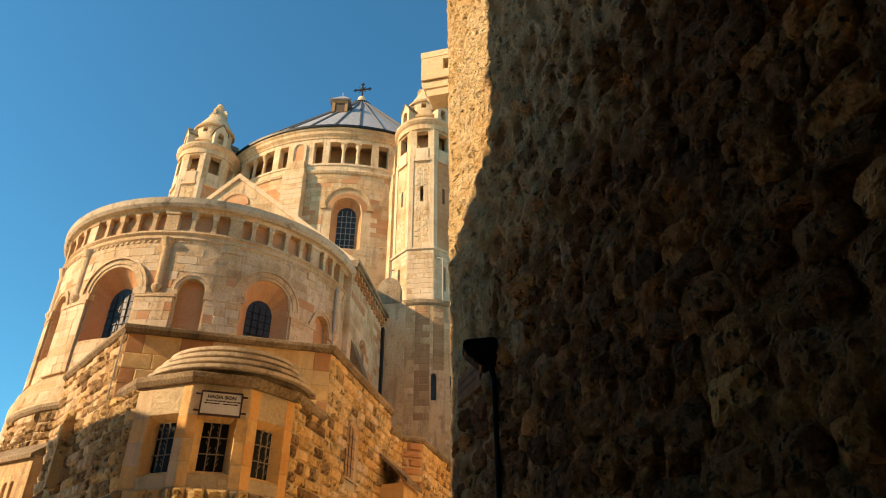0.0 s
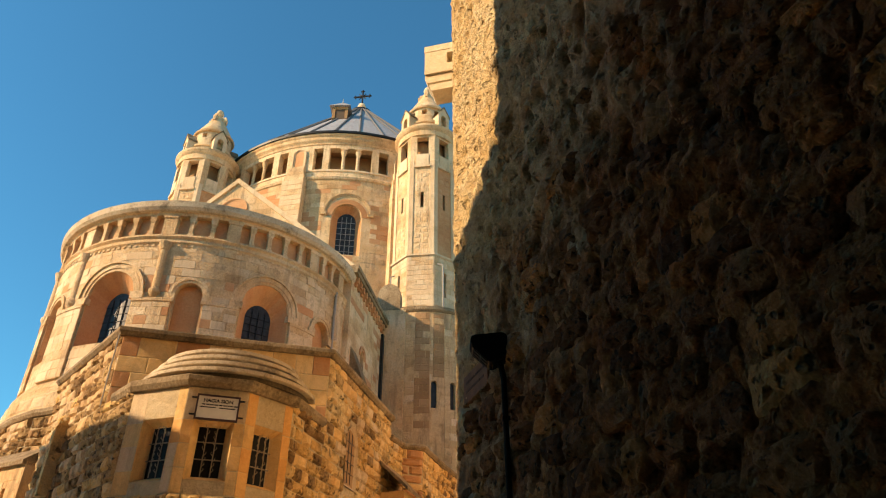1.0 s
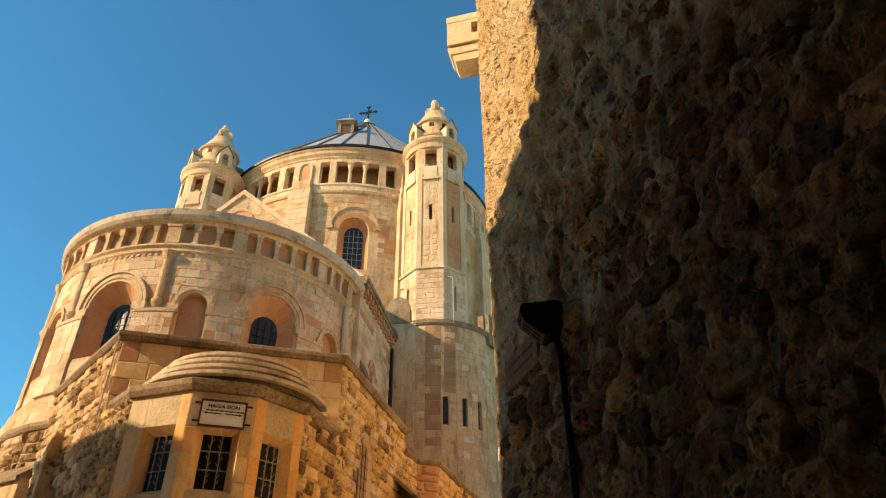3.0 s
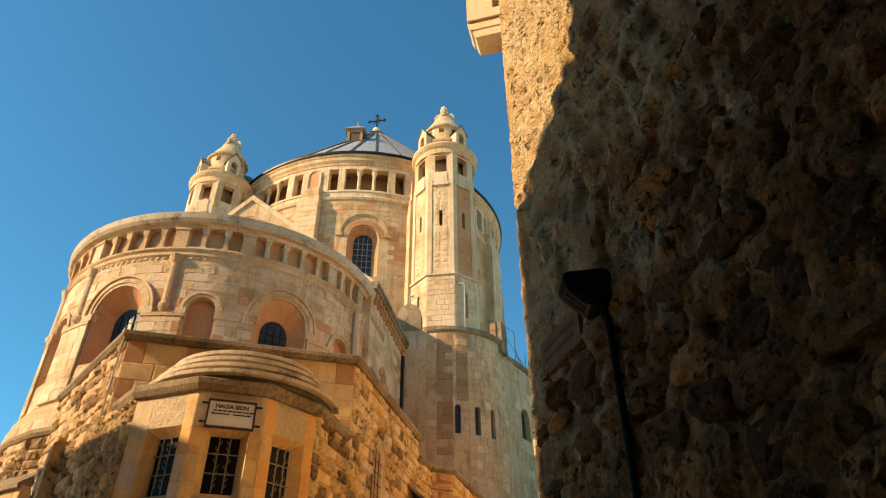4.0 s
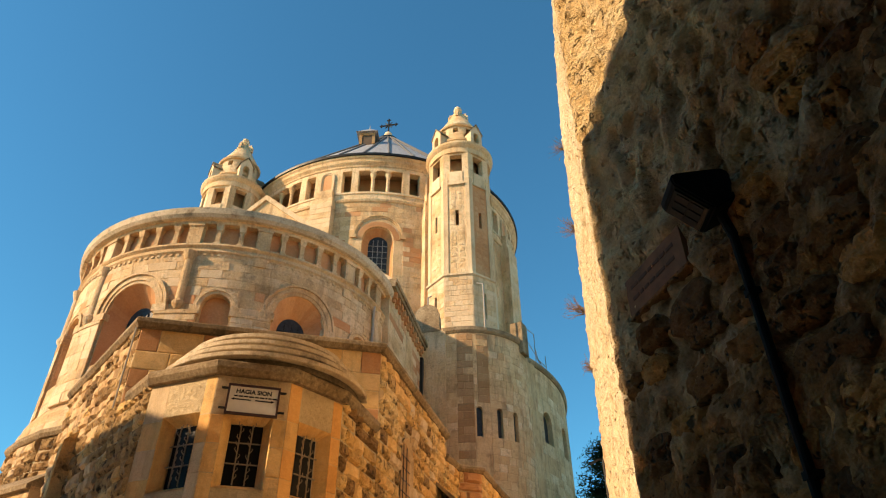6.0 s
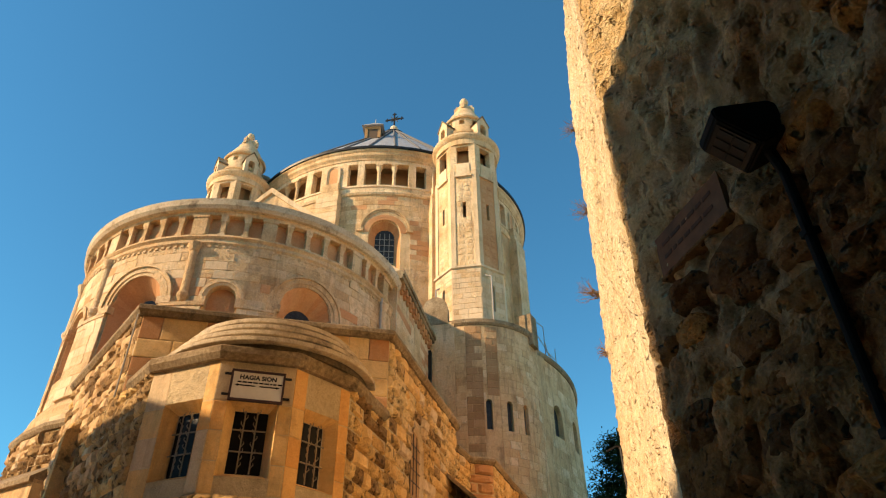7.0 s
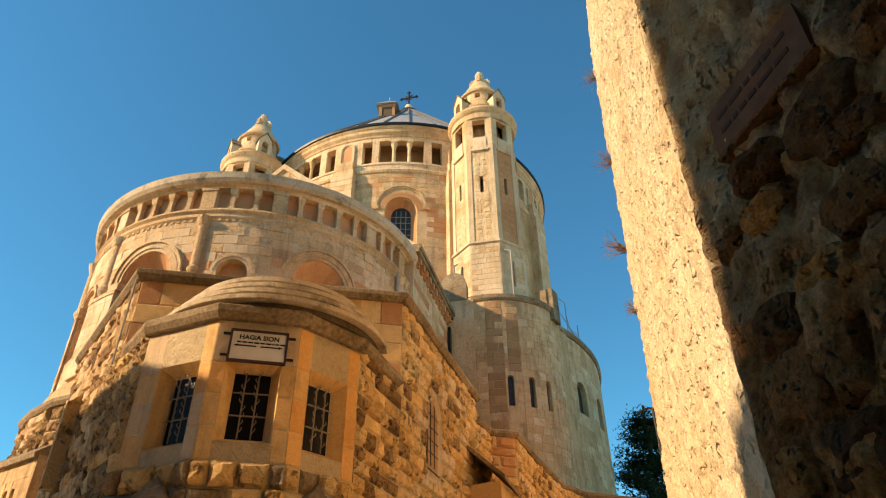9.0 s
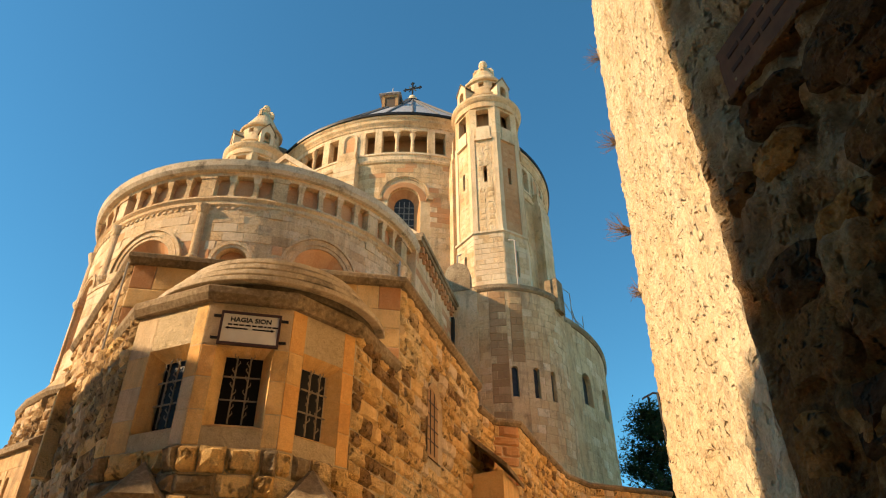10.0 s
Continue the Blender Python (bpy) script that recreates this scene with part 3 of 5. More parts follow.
courses(choir, SIDE, 0.1, 8.1, 12, 21.0, 0.45, 0.8, 1.4, ((CREAM, 6), (PINK, 2)), proud=0.015, depth=0.08, seed=8, blocked=[(3.3, 0.8, 13.2, 17.3, 0.8)])
for k in range(11):
    bm = bmesh.new()
    s = 0.6 + k * 0.7
    M = Matrix.Translation((8.75, 0.2 + s, 0))
    box(bm, 0, 0.28, -0.13, 0.13, 21.15, 21.55, M)
    box(bm, 0, 0.16, -0.1, 0.1, 20.95, 21.15, M)
    part("corbel", bm, PINK, choir)
bm = bmesh.new()
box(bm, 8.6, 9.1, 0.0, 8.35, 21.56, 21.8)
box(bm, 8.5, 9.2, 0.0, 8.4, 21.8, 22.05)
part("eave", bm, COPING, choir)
bm = bmesh.new()
v = [bm.verts.new(p) for p in ((-8.8, 1, 22.02), (0, 1, 29.4), (8.8, 1, 22.02), (-8.8, 13, 22.02), (0, 13, 29.4), (8.8, 13, 22.02))]
bm.faces.new((v[0], v[1], v[4], v[3]))
bm.faces.new((v[1], v[2], v[5], v[4]))
part("roof", bm, LEAD, choir)
bm = bmesh.new()
va = [bm.verts.new((x, 0.9, z)) for x, z in ((8.7, 0), (9.9, 0), (9.9, 14.2), (8.7, 17.2))]
vb = [bm.verts.new((x, 2.2, z)) for x, z in ((8.7, 0), (9.9, 0), (9.9, 14.2), (8.7, 17.2))]
bm.faces.new(va)
bm.faces.new(vb[::-1])
for i in range(4):
    j = (i + 1) % 4
    bm.faces.new((va[i], va[j], vb[j], vb[i]))
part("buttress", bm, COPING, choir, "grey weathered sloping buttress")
bm = bmesh.new()
box(bm, 8.62, 10.4, 8.45, 9.6, 0, 23.1)
part("link_wall", bm, CREAM, choir, "plain plastered linking wall")
bm = bmesh.new()
wall(bm, line_map((8.25, 8.4), (10.0, 8.4)), 0, 1.75, 23.0, 24.4, 0.6, top=lambda s: 24.2 + 0.95 * math.sqrt(max(0, 1 - ((s - 0.875) / 0.875) ** 2)), step=0.12)
part("gablet", bm, COPING, choir, "grey round-topped stone gablet")
bm = bmesh.new()
bar(bm, (9.12, 8.7, 25.1), (9.12, 8.7, 25.9), 0.06)
bar(bm, (9.12, 8.7, 25.9), (9.4, 8.7, 26.0), 0.05)
part("vent_pipe", bm, PIPE, choir)
bm = bmesh.new()
# Narrow dark upright box at the end of the side wall.
box(bm, 8.75, 8.95, 7.95, 8.3, 0, 20.9)
part("downpipe", bm, IRON, choir, "dark upright box in the corner")

# ---- rotunda ----
CY = 26.3
R = 14.4
DMAP = arc_map(R)
rot = thing("church_rotunda", CHURCH @ pose(0, CY, 0), "tall round limestone drum with arcaded gallery and lead roof", "rotunda")
PER = 38.8
BUTT = [-4 + PER * k for k in range(-2, 4)]
dlo, dhi = radians(-95) * R, radians(125) * R
bm = bmesh.new()
dwins = [radians(b + PER / 2 + 0.4) * R for b in BUTT if -70 < b + PER / 2 < 115]
wall(bm, DMAP, dlo, dhi, 0, 38.6, 1.2, [(c, 1.35, 30.6, 34.55, 1.35) for c in dwins], 0.9)
part("drum_wall", bm, CREAM, rot)
bm = bmesh.new()
gops = []
for b in BUTT:
    for c, h in ((7.2, 1.8), (19.4, 8.0), (31.9, 1.9)):
        gops.append((radians(b + c) * R, radians(h) * R, 39.75, 42.3, 0.0))
gops = [g for g in gops if dlo < g[0] - g[1] and g[0] + g[1] < dhi]
wall(bm, DMAP, dlo, dhi, 38.6, 43.0, 0.7, gops, 0.9)
part("gallery_wall", bm, CREAM, rot)
bm = bmesh.new()
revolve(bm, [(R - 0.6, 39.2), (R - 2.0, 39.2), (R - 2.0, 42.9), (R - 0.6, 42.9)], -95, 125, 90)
# Russet instead of cream puts the gallery's shade into the colour.
part("gallery_lining", bm, RUSSET, rot, "gallery interior in russet brown that stands for its shade")
for c, h, *_ in gops:
    if h < 1:
        continue
    for e in (-1, 1):
        col = new("gallery_column")
        col.parent = rot
        x = c + e * h * 0.345
        col.matrix_basis = Matrix.Translation((*DMAP(x, 0.3), 0)) @ Matrix.Rotation(x / R, 4, "Z")
        bm = bmesh.new()
        revolve(bm, [(0.24, 39.75), (0.24, 39.9), (0.17, 40.0), (0.15, 41.5), (0.19, 41.6), (0.31, 42.05), (0.31, 42.3)], n=12)
        part("shaft", bm, CREAM, col)
        bm = bmesh.new()
        box(bm, -0.33, 0.33, -0.33, 0.33, 42.12, 42.3)
        part("capital", bm, CREAM, col)
for c in dwins:
    w = new("window")
    w.parent = rot
    bm = bmesh.new()
    splay(bm, DMAP, (c, 1.35, 30.6, 34.55, 1.35), (c, 0.86, 30.8, 34.5, 0.86), 0.35, 0.9)
    part("reveal", bm, PINK, w)
    bm = bmesh.new()
    sheet(bm, DMAP, (c, 0.88, 30.7, 34.5, 0.88), 0.88)
    part("pane", bm, GLASS, w)
    lattice(w, PIPE, DMAP, c, 0.86, 30.8, 35.0, 0.84, 4, 7, 0.028)
    bm = bmesh.new()
    arch_ring(bm, DMAP, c, 1.85, 2.15, 34.95, proud=0.14, deep=0.1)
    for e in (-1, 1):
        x = c + e * 2.1
        box(bm, -0.28, 0.28, -0.18, 0.1, 34.65, 34.97, Matrix.Translation((*DMAP(x, 0), 0)) @ Matrix.Rotation(x / R, 4, "Z"))
    part("hood_mould", bm, CREAM, w)
    bm = bmesh.new()
    arch_ring(bm, DMAP, c, 1.35, 1.84, 34.55, proud=0.03, deep=0.2)
    part("archivolt", bm, PINK, w)
for b in BUTT:
    c = radians(b) * R
    bt = new("buttress")
    bt.parent = rot
    bt.matrix_basis = Matrix.Translation((*DMAP(c, 0), 0)) @ Matrix.Rotation(c / R, 4, "Z")
    bm = bmesh.new()
    box(bm, -1.0, 1.0, -0.75, 0.1, 0, 38.3)
    box(bm, -0.95, 0.95, -0.6, 0.1, 38.3, 38.9)
    box(bm, -0.8, 0.8, -0.5, 0.1, 38.9, 39.9)
    part("shaft", bm, CREAM, bt)
    bm = bmesh.new()
    mp0 = lambda x, d: (x, d)
    sheet(bm, mp0, (0, 0.42, 39.9, 41.7, 0.42), -0.03, 0.05)
    part("niche_back", bm, PINK, bt)
    bm = bmesh.new()
    arch_ring(bm, mp0, 0, 0.43, 0.68, 41.7, proud=0.14, deep=0.1, legs=1.8)
    part("niche_frame", bm, PALE, bt)
    for z in range(9):
        bm = bmesh.new()
        box(bm, -1.03 + 0.02 * (z % 2), 1.03 - 0.02 * (z % 2), -0.78, -0.7, 33.2 + z * 0.56, 33.2 + z * 0.56 + 0.53)
        part("quoin", bm, PALE if z % 3 else CREAM, bt)
bm = bmesh.new()
revolve(bm, [(R - 0.1, 38.55), (R + 0.12, 38.6), (R + 0.22, 38.8), (R + 0.1, 38.95), (R - 0.05, 39.0)], -95, 125, 110)
part("string_course", bm, CREAM, rot)
bm = bmesh.new()
revolve(bm, [(R - 0.1, 39.5), (R + 0.08, 39.52), (R + 0.08, 39.72), (R - 0.7, 39.74)], -95, 125, 110)
part("gallery_sill", bm, PALE, rot)
bm = bmesh.new()
revolve(bm, [(R - 0.7, 42.7), (R + 0.06, 42.72), (R + 0.1, 42.9), (R + 0.28, 43.15), (R + 0.3, 43.45), (R + 0.42, 43.6), (R + 0.42, 43.8), (R - 0.6, 43.9)], -95, 125, 110)
part("cornice", bm, CREAM, rot)
bm = bmesh.new()
revolve(bm, [(R + 0.3, 43.78), (R + 0.55, 43.8), (R + 0.58, 44.02), (R + 0.4, 44.05)], n=110)
part("gutter", bm, IRON, rot, "dark metal gutter")
bm = bmesh.new()
revolve(bm, [(R + 0.5, 44.0), (1.3, 59.6), (1.3, 59.9), (1.1, 60.1), (0, 60.3)], n=80)
part("roof", bm, LEAD, rot, "grey seamed lead roof")
for k in range(40):
    a = radians(k * 9)
    bm = bmesh.new()
    bar(bm, (14.8 * math.sin(a), -14.8 * math.cos(a), 44.15), (1.3 * math.sin(a), -1.3 * math.cos(a), 59.75), 0.11, 5)
    part("seam", bm, SEAM, rot)
bm = bmesh.new()
revolve(bm, [(1.45, 59.6), (1.5, 59.75), (1.4, 59.95), (1.2, 60.0)], n=32)
part("apex_ring", bm, IRON, rot)
bm = bmesh.new()
revolve(bm, [(0.5, 60.1), (0.3, 60.4), (0.25, 60.55), (0.5, 60.8), (0.56, 61.1), (0.42, 61.5), (0.12, 61.7), (0.1, 61.8)], n=16)
part("finial", bm, PALE, rot, "pale stone ball under the cross")
bm = bmesh.new()
bar(bm, (0, 0, 61.7), (0, 0, 63.9), 0.11)
bar(bm, (-0.95, 0, 63.0), (0.95, 0, 63.0), 0.11)
for x, z in ((-0.95, 63.0), (0.95, 63.0), (0, 63.9)):
    for a in range(4):
        c, sn = math.cos(a * 1.5708), math.sin(a * 1.5708)
        bar(bm, (x, 0, z), (x + 0.24 * c, 0, z + 0.24 * sn), 0.09)
for a in range(4):
    c, sn = math.cos(a * 1.5708 + 0.785), math.sin(a * 1.5708 + 0.785)
    bar(bm, (0, 0, 63.0), (0.62 * c, 0, 63.0 + 0.62 * sn), 0.06)
cross = part("cross", bm, IRON, rot, "dark wrought-iron cross")
# roof ventilator
vent = new("roof_dormer")
vent.parent = rot
vent.matrix_basis = Matrix.Translation((0.1, -7.4, 50.6)) @ Matrix.Rotation(radians(8), 4, "Z") @ Matrix.Diagonal((0.9, 1, 0.85, 1))
bm = bmesh.new()
box(bm, -0.95, 0.95, -0.9, 2.4, 0, 3.3)
part("body", bm, BARK, vent, "dark brown dormer body")
bm = bmesh.new()
for (x0, x1, z0, z1) in ((-0.95, -0.6, 1.3, 3.2), (0.6, 0.95, 1.3, 3.2), (-0.6, 0.6, 2.8, 3.2)):
    box(bm, x0, x1, -0.97, -0.88, z0, z1)
part("frame", bm, RUSSET, vent)
bm = bmesh.new()
pv = [bm.verts.new(p) for p in ((-1.3, -1.3, 3.2), (1.3, -1.3, 3.2), (1.3, 2.7, 3.2), (-1.3, 2.7, 3.2), (0, 0.2, 5.3), (0, 1.3, 5.3))]
for f in ((0, 1, 4), (1, 2, 5, 4), (2, 3, 5), (3, 0, 4, 5), (3, 2, 1, 0)):
    bm.faces.new([pv[i] for i in f])
bar(bm, (0, 0.2, 5.2), (0, 0.2, 6.0), 0.1, 6, 0.02)
part("cap", bm, LEAD, vent)
courses(rot, DMAP, radians(-75) * R, radians(35) * R, 30, 38.5, 0.5, 0.9, 1.5, ((CREAM, 7), (PINK, 2)), proud=0.012, depth=0.07, joint=0.014,
        blocked=[(c, 2.15, 30.5, 34.95, 2.15) for c in dwins] + [(radians(b) * R, 1.0, 0, 39, 0) for b in BUTT], seed=11, near=(0, -14, 35))
bm = bmesh.new()
c = radians(34.6) * R
bar(bm, (*DMAP(c, -0.25), 22), (*DMAP(c, -0.25), 43.6), 0.12, 8)
part("downpipe", bm, IRON, rot, "dark rainwater pipe")
# ambulatory ring, set a little off the drum's centre
RA, AX, AY = 19.55, -1.72, -0.5
BMAP = arc_map(RA, AX, AY)
AWINS = [(radians(68) * RA, 0.75, 18.0, 19.75, 0.75), (radians(79.5) * RA, 0.75, 18.0, 19.75, 0.75)]
bm = bmesh.new()
wall(bm, BMAP, radians(45) * RA, radians(130) * RA, 0, 23.8, 1.0, AWINS, 0.8)
part("ambulatory_wall", bm, DIRTY, rot)
for win in AWINS:
    bm = bmesh.new()
    sheet(bm, BMAP, win, 0.4)
    part("pane", bm, GLASS, rot)
bm = bmesh.new()
revolve(bm, [(RA - 0.4, 23.7), (RA + 0.1, 23.75), (RA + 0.22, 23.9), (RA + 0.22, 24.15), (RA - 0.5, 24.25), (R, 25.5)], 45, 130, 60, AX, AY)
part("ambulatory_coping", bm, COPING, rot)
bm = bmesh.new()
c = radians(60.8) * RA
M = Matrix.Translation((*BMAP(c, 0), 0)) @ Matrix.Rotation(c / RA, 4, "Z")
box(bm, -0.5, 0.5, -0.3, 0.3, 0, 23.6, M)
part("pilaster", bm, DIRTY, rot)
bm = bmesh.new()
revolve(bm, [(RA - 0.1, 12.7), (RA + 0.1, 12.6), (RA + 0.35, 12.1), (RA + 0.35, 0)], 45, 130, 60, AX, AY)
part("ambulatory_plinth", bm, DIRTY, rot)
courses(rot, BMAP, radians(47) * RA, radians(92) * RA, 12.7, 23.6, 0.62, 1.0, 1.7, ((DIRTY, 5), (CREAM, 3)), proud=0.01, depth=0.06, seed=14, joint=0.02, blocked=[(w[0], 0.77, w[2], w[3], 0.77) for w in AWINS] + [(c, 0.52, 0, 23.7, 0)], limit=300)
for a, z in ((61, 27.3), (67.5, 27.3), (74, 26.2)):
    bm = bmesh.new()
    x = radians(a) * RA
    bar(bm, (*BMAP(x, 0.4), 24), (*BMAP(x, 0.4), z), 0.035, 5)
    part("railing_post", bm, PIPE, rot, "thin grey metal railing post")
for (a, z), (b, y) in (((61, 27.3), (67.5, 27.3)), ((61, 26.8), (74, 24.6)), ((67.5, 26), (70.5, 24.2)), ((67.5, 25.2), (74, 25.2))):
    bm = bmesh.new()
    bar(bm, (*BMAP(radians(a) * RA, 0.4), z), (*BMAP(radians(b) * RA, 0.4), y), 0.03, 5)
    part("railing_bar", bm, PIPE, rot, "thin grey metal rail")


# ---- turrets ----
def oct_map(face_angle, ap):
    a = radians(face_angle)
    n, t = (math.sin(a), -math.cos(a)), (math.cos(a), math.sin(a))
    return lambda s, d: (n[0] * (ap - d) + t[0] * s, n[1] * (ap - d) + t[1] * s)


def turret():
    t = thing("stair_turret", CHURCH @ pose(10.97, 13.1, 0), "slender octagonal limestone stair turret with domed lantern", "turret", "stair turrets")
    for k in range(8):
        ang = k * 45 + 2
        mp = oct_map(ang, 2.62)
        bm = bmesh.new()
        wall(bm, mp, -1.085, 1.085, 23.2, 28.7, 0.5, [(0, 0.16, 25.2, 27.2, 0.16)] if k in (1, 7) else [])
        part("lower_panel", bm, PALE, t)
        mp = oct_map(ang, 2.55)
        bm = bmesh.new()
        wall(bm, mp, -1.056, 1.056, 28.6, 37.8, 0.5, [(0, 0.14, 33.5, 35.1, 0)])
        # Right-hand panel is pinker and darker: its shaded side put into colour.
        part("panel", bm, PINK if k == 1 else CREAM, t)
        for e in (-1, 1):
            bm = bmesh.new()
            x = e * 0.9
            box(bm, -0.17, 0.17, -0.06, 0.1, 28.75, 38.4, Matrix.Translation((*mp(x, 0), 0)) @ Matrix.Rotation(radians(ang), 4, "Z"))
            part("corner_pilaster", bm, PALE, t)
        bm = bmesh.new()
        wall(bm, mp, -1.056, 1.056, 37.8, 42.0, 0.55, [(0, 0.52, 38.7, 41.15, 0)])
        part("lantern_panel", bm, CREAM, t)
        bm = bmesh.new()
        M = Matrix.Rotation(radians(ang), 4, "Z")
        box(bm, -0.7, 0.7, -2.72, -2.4, 37.72, 37.95, M)
        box(bm, -0.55, 0.55, -2.62, -2.3, 37.95, 39.2, M)
        part("sill_ledge", bm, PALE, t)
        if k in (0, 7, 1):
            for q in range(16):
                for e in (0, 1):
                    # Stones of the right-hand face carry the same painted shade.
                    ob = new("stone", stone_mesh("rock", CREAM if k != 1 else PINK, (q * 3 + e) % 10)[0])
                    ob.parent = t
                    wd = 0.5 if (q + e) % 2 else 0.62
                    x = -0.3 if e == 0 else 0.34
                    z = 29.1 + q * 0.52
                    if abs(z - 34.3) < 1.05:
                        wd, x = 0.4, (-0.38 if e == 0 else 0.38)
                    o = mp(x, -0.015)
                    ob.matrix_basis = Matrix.Translation((o[0], o[1], z)) @ Matrix.Rotation(radians(ang), 4, "Z") @ Matrix.Diagonal((wd, 0.09, 0.46, 1))
            lp = oct_map(ang, 2.62)
            courses(t, lp, -1.05, 1.05, 23.4, 28.6, 0.44, 0.5, 0.85, ((PALE, 4), (CREAM, 2)), proud=0.02, depth=0.08, seed=20 + k, joint=0.03, blocked=[(0, 0.18, 25.2, 27.2, 0.16)] if k in (1, 7) else [])
    bm = bmesh.new()
    revolve(bm, [(2.70, 28.55), (2.98, 28.7), (2.98, 28.85), (2.78, 28.95)], 24.5, 384.5, 8)
    part("band", bm, PALE, t)
    # Added core, coloured dark as the shade seen through the openings.
    bm = bmesh.new()
    revolve(bm, [(1.5, 23), (1.5, 42)], n=20)
    part("newel", bm, RUSSET, t, "added russet core, dark for the shade inside")
    bm = bmesh.new()
    revolve(bm, [(2.3, 41.3), (2.75, 41.35), (2.75, 41.9), (2.9, 42.05), (3.02, 42.25), (3.02, 42.45), (2.6, 42.6), (1.6, 42.75)], n=40)
    part("ring_cornice", bm, CREAM, t)
    bm = bmesh.new()
    revolve(bm, [(1.95, 42.6), (1.95, 43.4), (2.1, 43.5), (2.1, 43.75), (1.85, 43.9), (1.75, 44.6)], n=32)
    part("lantern_drum", bm, CREAM, t)
    bm = bmesh.new()
    MP = arc_map(1.75)
    wall(bm, MP, -math.pi * 1.75, math.pi * 1.75, 44.6, 45.5, 0.4, [(radians(a) * 1.75, 0.24, 44.75, 45.3, 0) for a in range(-160, 180, 40)], 0.3)
    part("lantern_stage", bm, CREAM, t)
    # Added dark core stands for the shade inside the lantern.
    bm = bmesh.new()
    revolve(bm, [(1.3, 44.6), (1.3, 45.5)], n=20)
    part("lantern_core", bm, RUSSET, t)
    bm = bmesh.new()
    revolve(bm, [(1.6, 45.45), (1.95, 45.5), (2.02, 45.65), (1.85, 45.8), (1.62, 46.3), (1.25, 47.0), (0.92, 47.65), (0.7, 48.1), (0.6, 48.35), (0.58, 48.5), (0.36, 48.6), (0.28, 48.75)], n=32)
    part("dome", bm, CREAM, t)
    bm = bmesh.new()
    revolve(bm, [(0.28, 48.7), (0.40, 48.82), (0.24, 48.95), (0.36, 49.1), (0.42, 49.3), (0.3, 49.65), (0.0, 49.85)], n=14)
    part("finial", bm, CREAM, t)
    for a in (2, 92, 182, 272):
        bm = bmesh.new()
        M = Matrix.Rotation(radians(a), 4, "Z")
        box(bm, -0.14, 0.14, -0.95, -0.5, 47.8, 48.45, M)
        box(bm, -0.1, 0.1, -0.8, -0.5, 48.45, 48.75, M)
        part("crocket", bm, CREAM, t)
    for a in (47, 137, 227, 317):
        ae = new("aedicule")
        ae.parent = t
        ae.matrix_basis = Matrix.Rotation(radians(a), 4, "Z")
        bm = bmesh.new()
        wall(bm, lambda s, d: (s, -2.55 + d), -0.62, 0.62, 42.6, 44.6, 0.9, [(0, 0.3, 42.9, 43.9, 0.3)], top=lambda s: 44.3 + 0.9 * (1 - abs(s) / 0.62))
        part("front", bm, PALE, ae)
        bm = bmesh.new()
        box(bm, -0.6, 0.6, -1.7, -1.3, 42.6, 44.4)
        part("back", bm, RUSSET, ae)
        for e in (-1, 1):
            bm = bmesh.new()
            face(bm, (0, -2.62, 45.35), (e * 0.72, -2.62, 44.28), (e * 0.72, -1.4, 44.28), (0, -1.4, 45.35))
            face(bm, (0, -2.62, 45.25), (e * 0.72, -2.62, 44.18), (e * 0.72, -1.4, 44.18), (0, -1.4, 45.25))
            face(bm, (0, -2.62, 45.35), (e * 0.72, -2.62, 44.28), (e * 0.72, -2.62, 44.18), (0, -2.62, 45.25))
            part("roof_slope", bm, COPING, ae)
    return t


tur = turret()
copy_thing(tur, CHURCH @ pose(-10.97, 13.1, 0))
# round tower under the turret
RT = 4.55
TMAP = arc_map(RT)
tower = thing("round_tower", CHURCH @ pose(10.97, 13.1, 0), "weathered round limestone tower under the stair turret", "tower")
slots = [(radians(a) * RT, 0.2, 15.6, 17.35, 0.2) for a in (19.4, 36.8, 53)]
bm = bmesh.new()
wall(bm, TMAP, radians(-100) * RT, radians(140) * RT, 0, 22.9, 0.6, slots, 0.4)
part("wall", bm, DIRTY, tower)
for c, h, a, b, r in slots:
    bm = bmesh.new()
    sheet(bm, TMAP, (c, h, a, b, r), 0.25)
    part("pane", bm, GLASS, tower)
bm = bmesh.new()
revolve(bm, [(RT - 0.2, 22.75), (RT + 0.06, 22.8), (RT + 0.16, 22.95), (RT + 0.16, 23.2), (2.4, 23.45)], n=64)
part("coping", bm, COPING, tower)
strips = [(2, 15.5), (18.6, 28.6)]
for n_, (a, b) in enumerate(strips):
    courses(tower, TMAP, radians(a) * RT, radians(b) * RT, 14.2 if n_ == 0 else 17.8, 22.7, 0.5, 0.5, 1.2, ((RUSSET, 5), (DIRTY, 1)), proud=0.02, depth=0.08, seed=30 + n_, joint=0.02)
for n_, (a, b) in enumerate(((-60, 1.8), (15.6, 18.5), (28.7, 110))):
    courses(tower, TMAP, radians(a) * RT, radians(b) * RT, 12, 22.7, 0.5, 0.45, 0.9, ((DIRTY, 6), (CREAM, 2)), proud=0.015, depth=0.08, seed=40 + n_, joint=0.02, blocked=[(c, h + 0.02, x, y, r + 0.02) for c, h, x, y, r in slots])
bm = bmesh.new()
bar(bm, (*TMAP(radians(-12) * RT, -0.1), 8), (*TMAP(radians(-12) * RT, -0.1), 22.7), 0.08, 8)
part("downpipe", bm, PIPE, tower, "grey zinc rainwater pipe")
bm = bmesh.new()
bar(bm, (*TMAP(radians(33) * RT, 0.9), 23.3), (*TMAP(radians(33) * RT, 0.9), 27.4), 0.06, 8)
